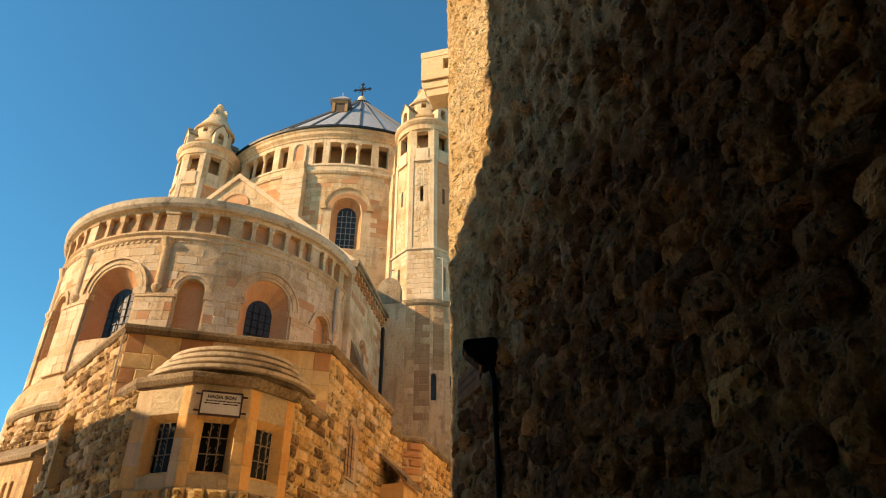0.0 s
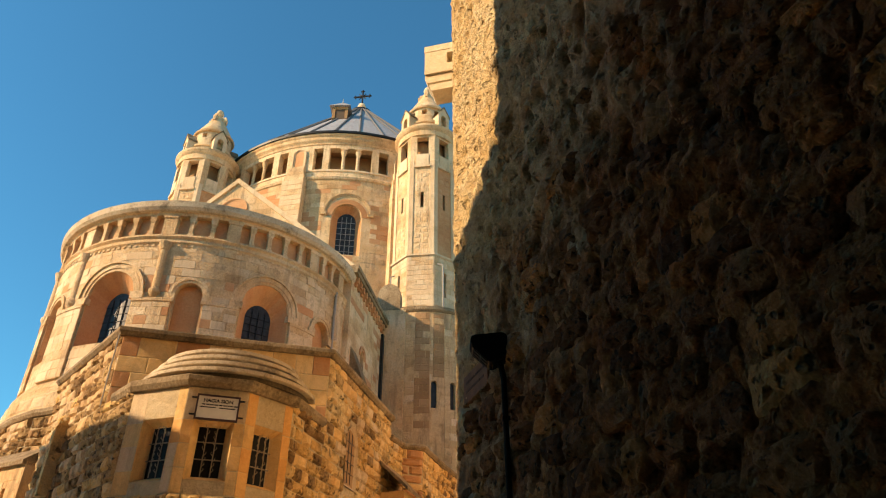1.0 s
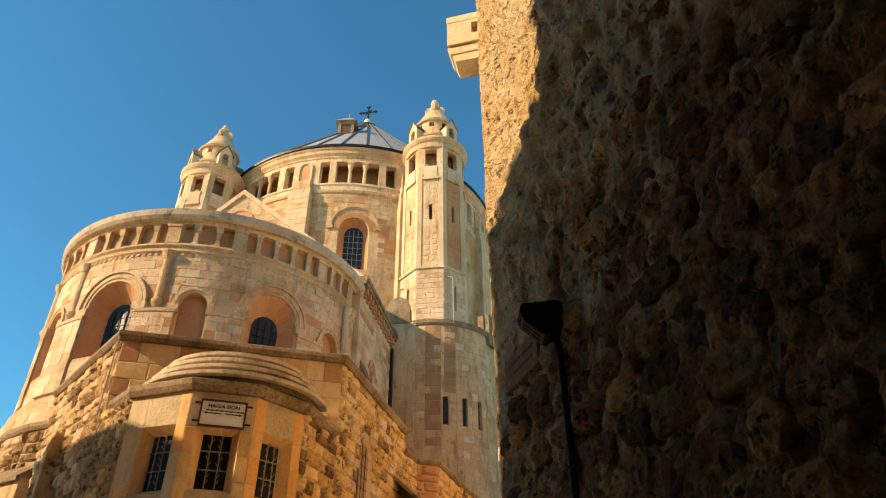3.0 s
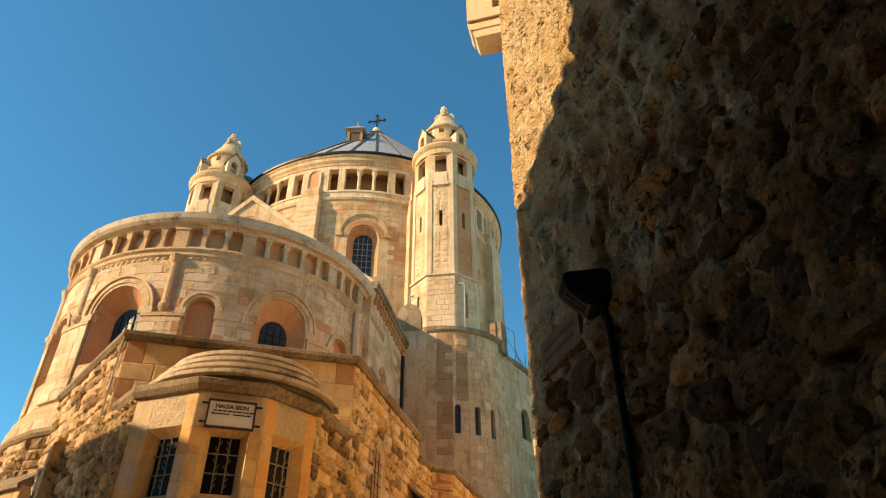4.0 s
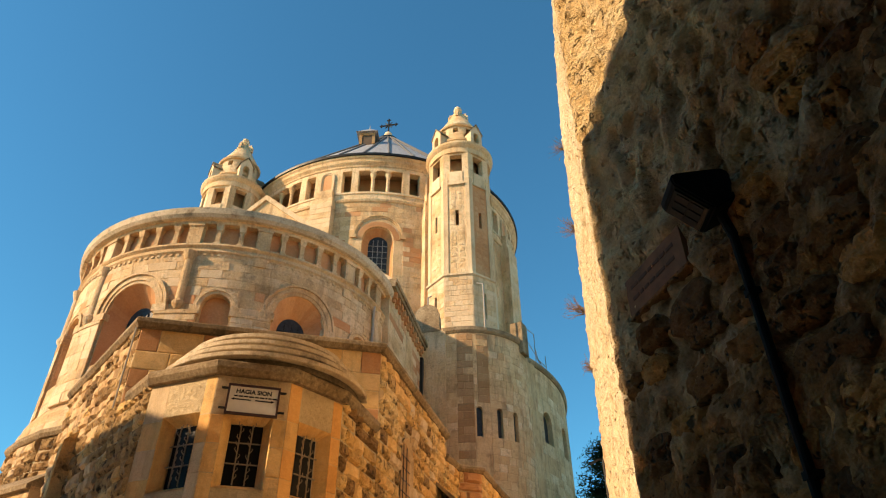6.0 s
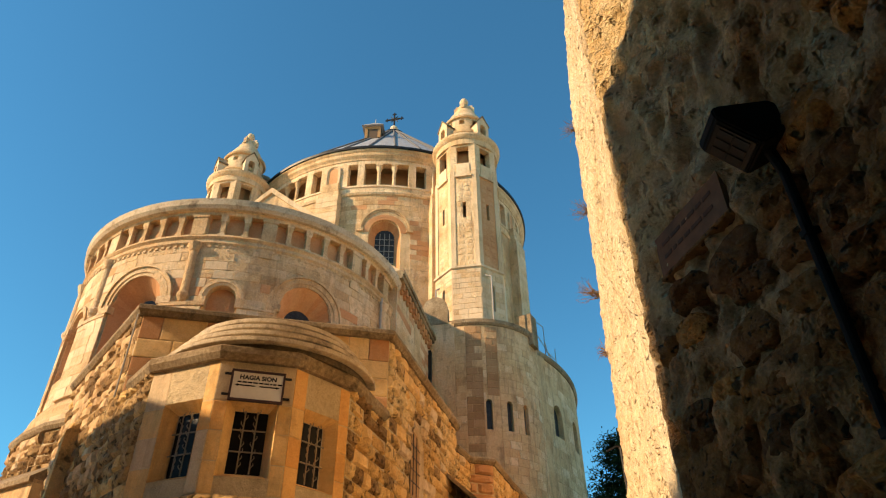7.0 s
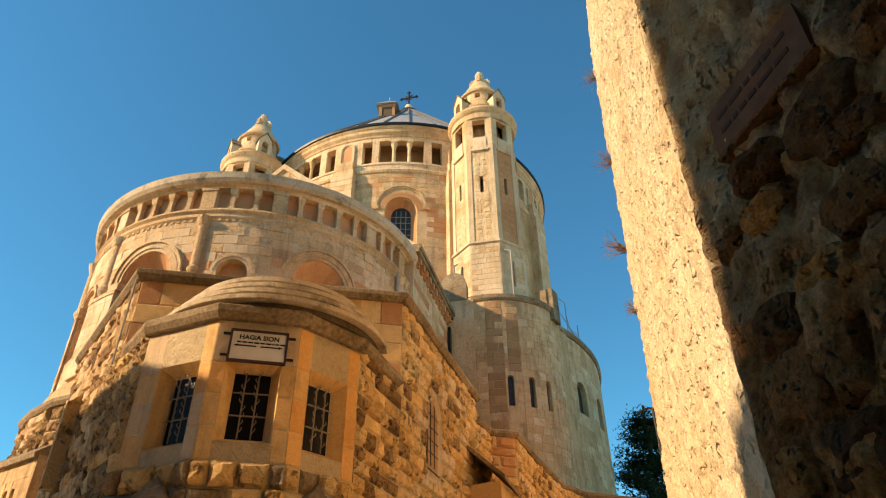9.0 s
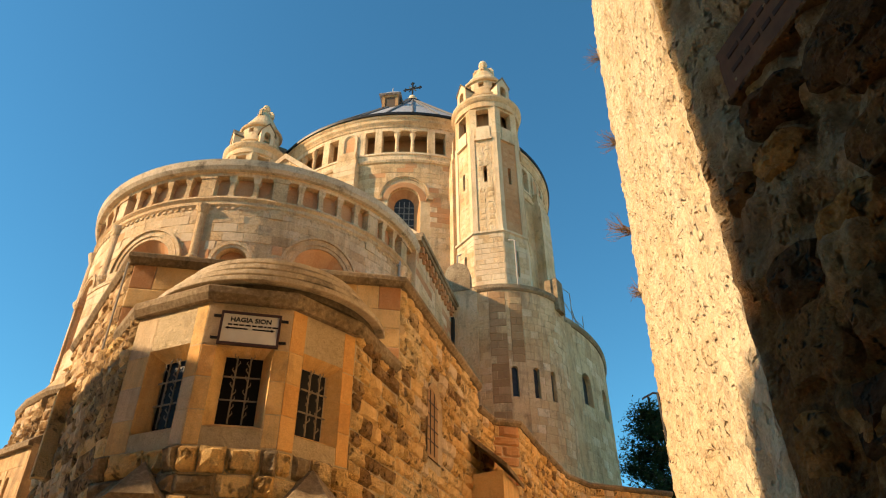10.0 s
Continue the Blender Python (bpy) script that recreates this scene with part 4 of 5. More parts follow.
bar(bm, (*TMAP(radians(33) * RT, 0.9), 27.4), (*TMAP(radians(27) * RT, 1.2), 27.6), 0.06, 8)
part("vent_pipe", bm, PIPE, tower, "pale standing pipe")
bm = bmesh.new()
box(bm, -0.5, 0.5, -0.4, 0.5, 22.2, 24.6, Matrix.Translation((*TMAP(radians(72) * RT, 0.1), 0)) @ Matrix.Rotation(radians(72), 4, "Z"))
part("stone_post", bm, COPING, tower)

# ---- annex ----
annex = thing("annex", pose(0, 0, 0), "rock-faced ochre limestone annex with canted window bay", "building")
PL, PR, FAR, LEFT = (-9.9, 19.2), (-3.8, 21.05), (-2.3, 28.3), (-14.1, 23.8)
C0, C1, C2, C3 = (-8.35, 17.6), (-6.70, 17.05), (-5.25, 17.55), (-4.33, 18.85)
ORANGE = stone("orange_limestone", (0.60, 0.28, 0.085), (0.74, 0.385, 0.135), (0.82, 0.49, 0.20), stains=0.2, island=0.4, streaks=0.2)
STAINED = stone("dark_stained_limestone", (0.15, 0.08, 0.032), (0.36, 0.21, 0.09), (0.66, 0.44, 0.21), stain=(0.06, 0.034, 0.018), stains=0.9, stain_size=3.0, island=0.6, relief=0.10, grain=7, pits=0.7, pit_size=7.0)
ROCKS = ((ROUGHS, 10), (STAINED, 2), (SMOOTH, 3), (PALE, 1))


def length(p, q):
    return math.hypot(q[0] - p[0], q[1] - p[1])


def rocky(p, q, z0, z1, seed, near, name="side_wall", blocked=(), mats=ROCKS, limit=300, h=0.36):
    bm = bmesh.new()
    L = length(p, q)
    wall(bm, line_map(p, q), 0, L, 0, z1, 0.5, blocked)
    w = part(name, bm, MORTAR, annex)
    courses(w, line_map(p, q), 0.0, L, z0, z1, h, 0.38, 0.9, mats, "rock", 0.06, 0.15, 0.012, blocked, limit, seed, near=near, vary=0.2)
    return w


# Dark stained stones laid thicker on the first two walls deepen their shade.
rocky(PL, C0, 3.0, 7.72, 51, (-9, 18, 6), mats=((STAINED, 6), (ROUGHS, 2)))
rocky(LEFT, PL, 3.0, 9.9, 52, (-10, 19, 8), mats=((DIRTY, 5), (ROUGHS, 1), (STAINED, 4)))
rocky(C3, PR, 3.0, 7.72, 53, (-4, 20, 6), mats=((ROUGHS, 6), (STAINED, 3), (SMOOTH, 2)))
rocky(PR, FAR, 3.0, 9.9, 54, (-3.8, 22, 8), blocked=[(2.6, 0.62, 6.25, 7.7, 0.62)])
bm = bmesh.new()
wall(bm, line_map(PL, PR), 0, length(PL, PR), 0, 9.9, 0.5)
fw = part("front_wall", bm, MORTAR, annex)
courses(fw, line_map(PL, PR), 0, length(PL, PR), 7.75, 9.9, 0.5, 0.5, 1.1, ((SMOOTH, 4), (PINK, 4), (DIRTY, 1)), "ashlar", 0.02, 0.08, 0.014, seed=55)
aw = new("arched_window")
aw.parent = annex
RM = line_map(PR, FAR)
bm = bmesh.new()
splay(bm, RM, (2.6, 0.62, 6.25, 7.7, 0.62), (2.6, 0.5, 6.35, 7.7, 0.5), -0.06, 0.04)
part("reveal", bm, PALE, aw)
bm = bmesh.new()
sheet(bm, RM, (2.6, 0.53, 6.32, 7.7, 0.53), 0.035)
part("infill", bm, RUSSET, aw, "brown boarded infill")
lattice(aw, IRON, RM, 2.6, 0.48, 6.4, 8.1, 0.015, 3, 5, 0.012)


def ledge(pts, z0, z1, out, name="ledge", material=COPING, parent=None):
    """A moulded coping along a line of points, its outer side to the right of the way."""
    bm = bmesh.new()
    prof = [(0.25, z1), (-out * 0.9, z1 - 0.02), (-out, z1 - 0.05), (-out, z0 + (z1 - z0) * 0.45), (-out * 0.55, z0 + 0.02), (0.02, z0), (0.25, z0)]
    rows = []
    for i, p in enumerate(pts):
        dirs = []
        if i:
            d = Vector((p[0] - pts[i - 1][0], p[1] - pts[i - 1][1])).normalized()
            dirs.append(Vector((-d.y, d.x)))
        if i < len(pts) - 1:
            d = Vector((pts[i + 1][0] - p[0], pts[i + 1][1] - p[1])).normalized()
            dirs.append(Vector((-d.y, d.x)))
        n = sum(dirs, Vector((0, 0)))
        n = n / max(0.3, n.length_squared / len(dirs))
        zz = p[2] if len(p) > 2 else 0.0
        rows.append([bm.verts.new((p[0] + n.x * o, p[1] + n.y * o, z + zz)) for o, z in prof])
    for a, b in zip(rows, rows[1:]):
        for j in range(len(prof)):
            k = (j + 1) % len(prof)
            bm.faces.new((a[j], b[j], b[k], a[k]))
    bm.faces.new(rows[0])
    bm.faces.new(rows[-1][::-1])
    return part(name, bm, material, parent or annex, "weathered grey-brown stone coping")


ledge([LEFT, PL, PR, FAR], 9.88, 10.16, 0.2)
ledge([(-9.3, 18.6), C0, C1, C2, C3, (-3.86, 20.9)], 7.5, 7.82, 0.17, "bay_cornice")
bm = bmesh.new()
prism(bm, [(-13.9, 23.9), (-9.8, 19.4), (-3.95, 21.2), (-2.5, 28.2)], 9.8, 10.0)
part("roof", bm, PAVING, annex)
# stepped roof of the bay
CB = (-6.42, 19.5)
for k in range(4):
    r0, z0 = 2.52 - 0.19 * k, 7.8 + 0.245 * k
    bm = bmesh.new()
    top = [(r0 - 0.03, z0 + 0.245), (r0 - 0.4, z0 + 0.26)] if k < 3 else [(r0 - 0.05, z0 + 0.245), (r0 - 0.8, z0 + 0.28), (0.02, z0 + 0.30)]
    revolve(bm, [(r0 - 0.3, z0 + 0.13), (r0 - 0.01, z0 + 0.13), (r0, z0 + 0.145), (r0, z0 + 0.23)] + top, -72, 98, 60, *CB)
    step = part("roof_step", bm, STEP, annex, "rounded weathered stone roof step")
    # Recessed ring that paints the shadow gap, with lichen, below the nosing.
    bm = bmesh.new()
    revolve(bm, [(r0 - 0.5, z0), (r0 - 0.2, z0), (r0 - 0.19, z0 + 0.128)], -72, 98, 60, *CB)
    part("riser", bm, LICHEN_SHADE, step, "dark riser, lichen and painted shadow gap")
# bay
for k, (p, q, half, zc) in enumerate(((C0, C1, 0.30, 5.28), (C1, C2, 0.33, 5.3), (C2, C3, 0.31, 5.28))):
    L = length(p, q)
    mp = line_map(p, q)
    c = L / 2 + (0.12, 0.0, 0.02)[k]
    op = (c, half + 0.17, zc - 0.12, 6.72, 0.0)
    bm = bmesh.new()
    wall(bm, mp, 0, L, 0, 7.55, 0.4, [op])
    w = part("bay_wall", bm, MORTAR, annex)
    # Right face takes mostly orange stones, adding its warm bounced light as colour.
    courses(w, mp, 0.0, L, 4.85, 7.5, 0.6, 0.5, 1.0, ((PALE, 2), (SMOOTH, 5), (ORANGE, 1)) if k < 2 else ((ORANGE, 5), (SMOOTH, 3)), "ashlar", 0.008, 0.05, 0.009, [op], seed=60 + k)
    courses(w, mp, -0.05, L + 0.05, 2.6, 4.84, 0.36, 0.4, 0.8, ((ROUGHS, 5), (COPING, 3)), "rock", 0.1, 0.2, 0.02, seed=70 + k)
    win = new("barred_window")
    win.parent = annex
    bm = bmesh.new()
    splay(bm, mp, (c, half + 0.17, zc - 0.12, 6.72, 0.0), (c, half, zc, 6.55, 0.0), -0.01, 0.26)
    part("reveal", bm, SMOOTH, win, "chamfered stone reveal")
    bm = bmesh.new()
    sheet(bm, mp, (c, half + 0.01, zc - 0.01, 6.56, 0.0), 0.3)
    part("pane", bm, PANE, win)
    bm = bmesh.new()
    rr = random.Random(80 + k)
    for e in (-1, 1):
        x = c + e * half * 0.36
        bar(bm, (*mp(x, 0.2), zc), (*mp(x, 0.2), 6.55), 0.016, 6)
        for q_ in range(9):
            z = zc + 0.1 + q_ * 0.135
            sd = rr.choice((-1, 1))
            bar(bm, (*mp(x, 0.2), z), (*mp(x + sd * 0.06, 0.17), z + 0.07), 0.011, 4)
            bar(bm, (*mp(x + sd * 0.06, 0.17), z + 0.07), (*mp(x + sd * 0.05, 0.18), z + 0.11), 0.009, 4)
    for z in (zc + 0.42, zc + 0.85):
        bar(bm, (*mp(c - half, 0.2), z), (*mp(c + half, 0.2), z), 0.016, 6)
    part("grille", bm, GRILLE, win, "pale iron grille with thorn twigs")
# pointed stones under the bay
for (x, y, a) in ((-7.35, 17.05, -18), (-4.62, 17.95, 52)):
    bm = bmesh.new()
    M = pose(x, y, 0, 0, 0, a)
    v = [bm.verts.new(M @ Vector(p)) for p in ((-0.62, -0.05, 3.9), (0.62, -0.05, 3.9), (0.62, 0.5, 3.9), (-0.62, 0.5, 3.9), (-0.62, -0.12, 4.0), (0.62, -0.12, 4.0), (0, 0.12, 4.62), (0, 0.5, 4.62), (0.0, -0.42, 4.02))]
    for f in ((0, 1, 2, 3), (4, 8, 6), (8, 5, 6), (1, 2, 7, 6, 5), (0, 4, 6, 7, 3), (2, 3, 7), (0, 1, 5, 8, 4)):
        bm.faces.new([v[i] for i in f])
    part("pointed_stone", bm, COPING, annex, "dark weathered pyramid-topped stone")
# lower wall beyond
LW = [(-2.3, 28.2), (-1.85, 29.6), (-0.95, 30.0), (-0.2, 33.0), (1.15, 37.4), (2.3, 39.2), (6.5, 41.5)]
for i, (p, q) in enumerate(zip(LW, LW[1:])):
    bm = bmesh.new()
    L = length(p, q)
    wall(bm, line_map(p, q), 0, L, 0, 9.2, 0.5)
    w = part("boundary_wall", bm, MORTAR, annex)
    courses(w, line_map(p, q), 0, L, 4.5, 9.15, 0.32, 0.35, 0.8, ROCKS if i != 1 else ((PINK, 4), (SMOOTH, 2)), "rock", 0.06, 0.15, 0.015, seed=90 + i, vary=0.2)
ledge([(x, y) for x, y in LW], 9.1, 9.36, 0.16, "wall_coping")
bm = bmesh.new()
face(bm, (-2.55, 26.9, 8.0), (-1.9, 29.4, 8.0), (-0.9, 29.0, 6.9), (-1.4, 26.4, 6.9))
face(bm, (-2.55, 26.9, 7.86), (-1.9, 29.4, 7.86), (-0.9, 29.0, 6.76), (-1.4, 26.4, 6.76))
face(bm, (-2.55, 26.9, 8.0), (-2.55, 26.9, 7.86), (-1.4, 26.4, 6.76), (-1.4, 26.4, 6.9))
face(bm, (-1.4, 26.4, 6.9), (-1.4, 26.4, 6.76), (-0.9, 29.0, 6.76), (-0.9, 29.0, 6.9))
part("lean_to_roof", bm, COPING, annex, "grey lean-to stone slab roof")
bm = bmesh.new()
prism(bm, [(-2.5, 27.1), (-1.55, 26.7), (-1.1, 29.0), (-1.95, 29.3)], 0, 6.8)
part("lean_to_wall", bm, SMOOTH, annex)
# set-back wall at the other end
bast = thing("bastion_wall", pose(0, 0, 0), "low rock-faced bastion wall with rounded stone coping", "wall")
KP = [(-17.3, 31.5), (-18.2, 30.0), (-18.5, 28.6), (-18.05, 27.3), (-17.1, 26.4), (-15.8, 25.5), (-14.3, 24.9)]
for i, (p, q) in enumerate(zip(KP, KP[1:])):
    bm = bmesh.new()
    L = length(p, q)
    wall(bm, line_map(p, q), 0, L, 0, 9.3, 0.5)
    w = part("wall", bm, MORTAR, bast)
    courses(w, line_map(p, q), 0, L, 6.0, 9.25, 0.34, 0.4, 0.7, ((DIRTY, 5), (STAINED, 4), (PALE, 1)), "rock", 0.08, 0.16, 0.02, seed=101 + i, vary=0.15)
ledge(KP, 9.25, 9.55, 0.16, "coping", COPING, bast)
low = thing("lower_range", pose(0, 0, 0), "low smooth limestone range with sloping ledge", "building")
bm = bmesh.new()
LR = line_map((-22.0, 28.0), (-14.45, 23.75))
wall(bm, LR, 0, 8.66, 0, 7.2, 0.4, [(6.6 + 0.4 * k, 0.1, 4.6, 6.3, 0.1) for k in range(4)])
lw = part("wall", bm, DIRTY, low)
courses(lw, LR, 0.0, 8.6, 3.0, 7.08, 0.4, 0.5, 1.0, ((SMOOTH, 1), (DIRTY, 5)), "ashlar", 0.012, 0.06, 0.014, [(6.6 + 0.4 * k, 0.12, 4.6, 6.3, 0.1) for k in range(4)], seed=131)
bm = bmesh.new()
pr = [(-0.14, 7.1), (-0.14, 7.25), (0.75, 7.9), (0.75, 7.1)]
e0 = [bm.verts.new((*LR(0, d), z)) for d, z in pr]
e1 = [bm.verts.new((*LR(8.66, d), z)) for d, z in pr]
bm.faces.new(e0)
bm.faces.new(e1[::-1])
for i in range(4):
    j = (i + 1) % 4
    bm.faces.new((e0[i], e0[j], e1[j], e1[i]))
part("ledge", bm, COPING, low)
# spur and thin pipe on the side wall
bm = bmesh.new()
SL = line_map(LEFT, C0)
for s0_, s1_, d0_, zt in ((2.75, 3.05, -0.42, 8.2),):
    a_ = [bm.verts.new((*SL(s0_, d), z)) for d, z in ((d0_, 5.6), (d0_, zt - 0.5), (0.1, zt), (0.1, 5.6))]
    b_ = [bm.verts.new((*SL(s1_, d), z)) for d, z in ((d0_, 5.6), (d0_, zt - 0.5), (0.1, zt), (0.1, 5.6))]
    bm.faces.new(a_)
    bm.faces.new(b_[::-1])
    for i in range(4):
        j = (i + 1) % 4
        bm.faces.new((a_[i], a_[j], b_[j], b_[i]))
part("spur", bm, ROUGHS, annex)
bm = bmesh.new()
bar(bm, (PL[0] - 0.02, PL[1] - 0.22, 9.8), (PL[0] - 0.02, PL[1] - 0.22, 7.6), 0.025, 6)
part("thin_pipe", bm, PIPE, annex, "thin pale pipe")

# ---- sign on the bay ----
L = length(C1, C2)
ang = math.degrees(math.atan2(C2[1] - C1[1], C2[0] - C1[0]))
SM = pose(*line_map(C1, C2)(0.79, -0.06), 6.98, 0, 0, ang)
sign = thing("wall_sign", SM, "white enamel sign with dark frame and black lettering on the bay", "sign")
bm = bmesh.new()
box(bm, -0.5, 0.5, -0.02, 0.02, -0.3, 0.3)
part("board", bm, SIGNW, sign)
for n_, (x0, x1, z0, z1) in enumerate(((-0.54, 0.54, 0.285, 0.33), (-0.54, 0.54, -0.33, -0.285), (-0.54, -0.497, -0.285, 0.285), (0.497, 0.54, -0.285, 0.285))):
    bm = bmesh.new()
    box(bm, x0, x1, -0.045, 0.025, z0, z1)
    part("frame_bar", bm, SIGNF, sign)
for x in (-0.6, 0.6):
    for z in (-0.2, 0.24):
        bm = bmesh.new()
        box(bm, x - 0.07, x + 0.07, -0.01, 0.05, z - 0.015, z + 0.015)
        part("bracket", bm, IRON, sign)
cu = bpy.data.curves.new("lettering", "FONT")
cu.body, cu.size, cu.align_x, cu.extrude, cu.offset = "HAGIA SION", 0.125, "CENTER", 0.003, 0.004
cu.materials.append(BLACK)
tx = new("lettering", cu)
tx.parent = sign
tx.matrix_basis = pose(0.0, -0.024, 0.135, 90, 0, 0) @ Matrix.Diagonal((1.05, 1, 1, 1))
rr = random.Random(5)
x = -0.4
bm = bmesh.new()
while x < 0.4:
    wd = rr.uniform(0.04, 0.1)
    box(bm, x, x + wd, -0.026, -0.02, 0.055, 0.085)
    x += wd + 0.02
part("small_print", bm, BLACK, sign)
for e in (-1, 1):
    bm = bmesh.new()
    box(bm, min(e * 0.04, e * 0.4), max(e * 0.04, e * 0.4), -0.026, -0.02, -0.012, 0.012)
    f = [bm.verts.new(p) for p in ((e * 0.45, -0.025, 0), (e * 0.38, -0.025, 0.03), (e * 0.38, -0.025, -0.03))]
    bm.faces.new(f)
    part("arrow", bm, BLACK, sign)

# ---- alley house ----
house = thing("alley_house", pose(0, 0, 0), "tall rubble limestone house along the alley with rough mortar", "building")
CORNER = (0.12, 10.4)
A0 = (CORNER[0] + 0.302 * 26, CORNER[1] - 26)
TOPZ = 22.0


def relief(bm, mp, s0, s1, z0, z1, step, amp, seed, thick=0.6, cells=0.0, lean=0.0, bare_shade=None, pit=(5.0, 3.2), depth=0.05, hollows=()):
    """A rough wall: a fine sheet of swelling stones, soft joints, chipped pits and fractal relief, closed behind."""
    ns, nz = int((s1 - s0) / step), int((z1 - z0) / step)
    g = []
    worn = bm.verts.layers.float.new("bare_shade")
    for i in range(ns + 1):
        s = s0 + (s1 - s0) * i / ns
        col = []
        for j in range(nz + 1):
            z = z0 + (z1 - z0) * j / nz
            q = Vector((s, z, seed))
            warp = 0.10 * noise.noise(q * 2.3)
            d = amp * (noise.fractal(q * 3.4, 0.75, 2.1, 6) + 0.9 * noise.noise(q * 0.8))
            chip = noise.noise(Vector(((s + warp) * pit[0], (z + warp) * pit[1], seed + 9)))
            d -= depth * min(1.0, max(0.0, chip - 0.18) * 3.5)
            d += depth * 0.5 * min(1.0, max(0.0, -0.15 - chip) * 3.0)
            if cells:
                big = 1.0 + 0.4 * noise.noise(q * 0.5)
                dist, seat = noise.voronoi(Vector(((s + warp) * 2.4 * big, (z + warp) * 3.6 * big, seed)))
                joint = min(1.0, (dist[1] - dist[0]) * 2.4)
                d += cells * (joint ** 0.7 - 0.6) * (0.6 + 0.9 * noise.noise(q * 1.1 + Vector((7, 3, 1))))
            hollow_shade = 0.0
            for hs, hz, rs, rz, deep in hollows:
                u = ((s - hs + 0.4 * warp) / rs) ** 2 + ((z - hz) / rz) ** 2
                if u < 1:
                    d -= deep * (1 - u) ** 0.5
                    hollow_shade = min(1.0, 3.0 * (1 - u))
            d *= min(1.0, 0.35 + (s - s0) / 0.4)
            d -= lean * max(0.0, z - 4.0) * (s - s0) / (s1 - s0)
            v = bm.verts.new((*mp(s, -d), z))
            if bare_shade:
                v[worn] = max(0.0, min(1.0, bare_shade(s, z) + 0.35 * noise.fractal(q * 1.3, 0.8, 2.0, 4) + 0.25 * chip))
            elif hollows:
                # Hollows and chips go brown with earth and with painted shade.
                v[worn] = max(hollow_shade, min(0.3, max(0.0, chip - 0.3) * 1.2))
            col.append(v)
        g.append(col)
    for i in range(ns):
        for j in range(nz):
            bm.faces.new((g[i][j], g[i + 1][j], g[i + 1][j + 1], g[i][j + 1]))
    b = [bm.verts.new((*mp(s, thick), z)) for s, z in ((s0, z0), (s1, z0), (s1, z1), (s0, z1))]
    bm.faces.new(b)
    bm.faces.new([g[i][nz] for i in range(ns + 1)] + [b[2], b[3]])
    bm.faces.new([g[0][j] for j in range(nz + 1)] + [b[3], b[0]])
    bm.faces.new([g[ns][j] for j in range(nz + 1)] + [b[2], b[1]])


def boulder(material, k):
    """A field stone seen from its face: an uneven round outline, a domed and broken front; unit size, front towards -y."""
    key = ("boulder", material.name, k)
    if key in VARIANTS:
        return VARIANTS[key]
    rng = random.Random(300 + k)
    verts, faces = [], []
    rim = 14
    outline = []
    for i in range(rim):
        a = 6.2832 * i / rim
        c, sn = math.cos(a), math.sin(a)
        r = 0.5 / (abs(c) ** 5 + abs(sn) ** 5) ** 0.2 * rng.uniform(0.84, 1.06)
        outline.append((c * r, sn * r))
    for f, y in ((1.0, 1.0), (1.0, 0.25), (0.9, -0.1), (0.6, -0.3), (0.28, -0.36)):
        for x, z in outline:
            wob = 0.0 if y >= 0.25 else rng.uniform(-0.22, 0.22)
            verts.append((x * f * rng.uniform(0.97, 1.03), y + wob, z * f * rng.uniform(0.97, 1.03)))
    for q in range(4):
        for i in range(rim):
            j = (i + 1) % rim
            faces.append((q * rim + i, (q + 1) * rim + i, (q + 1) * rim + j, q * rim + j))
    faces.append(tuple(4 * rim + i for i in range(rim)))
    me = bpy.data.meshes.new("field_stone")
    me.from_pydata(verts, [], faces)
    me.materials.append(material)
    VARIANTS[key] = me
    return me


AM = line_map(CORNER, A0)
bm = bmesh.new()
# Earth brown grows downwards and into the alley, standing for its shade.
relief(bm, AM, 0, 9.6, 1.0, 17.0, 0.036, 0.066, 3, cells=0.05, pit=(4.6, 2.6), depth=0.1, bare_shade=lambda s, z: 0.5 - 0.2 * (z - 5.5) + 0.11 * (s - 2.0))
aw = part("alley_wall", bm, OCHRE, house, "rubble wall in rough ochre mortar")
for f in aw.data.polygons:
    f.use_smooth = True
bm = bmesh.new()
wall(bm, AM, 0, 27, 17.0, TOPZ, 0.6)
wall(bm, AM, 9.6, 27, 0, 17.0, 0.6)
wall(bm, AM, 0, 9.6, 0, 1.0, 0.6)
part("plain_wall", bm, MORTAR, house)
BP = [CORNER, (0.57, 12.2), (1.1, 14.7), (1.73, 20.0)]
CUM = [0.0]
for p, q in zip(BP, BP[1:]):
    CUM.append(CUM[-1] + length(p, q))


def street_map(s, d):
    """Along the street front from its far end to the corner; s from 0 at the corner, so depth turns about."""
    s = max(0.0, min(CUM[-1], s))
    for i in range(3):
        if s <= CUM[i + 1] + 1e-6:
            f = (s - CUM[i]) / (CUM[i + 1] - CUM[i])
            p, q = BP[i], BP[i + 1]
            tx_, ty_ = (q[0] - p[0]) / (CUM[i + 1] - CUM[i]), (q[1] - p[1]) / (CUM[i + 1] - CUM[i])
            return (p[0] + (q[0] - p[0]) * f + ty_ * d, p[1] + (q[1] - p[1]) * f - tx_ * d)


bm = bmesh.new()
relief(bm, street_map, 0, CUM[-1], 1.0, 18.5, 0.04, 0.045, 21, cells=0.02, lean=0.02, pit=(7.0, 1.7), depth=0.04, hollows=((2.1, 6.0, 0.22, 0.36, 0.18), (3.6, 6.1, 0.3, 0.42, 0.18), (4.6, 5.05, 0.2, 0.14, 0.1), (0.9, 7.4, 0.12, 0.3, 0.12)))
bw = part("street_wall", bm, PLASTER, house, "sunlit rough mortared wall")
for f in bw.data.polygons:
    f.use_smooth = True
bm = bmesh.new()
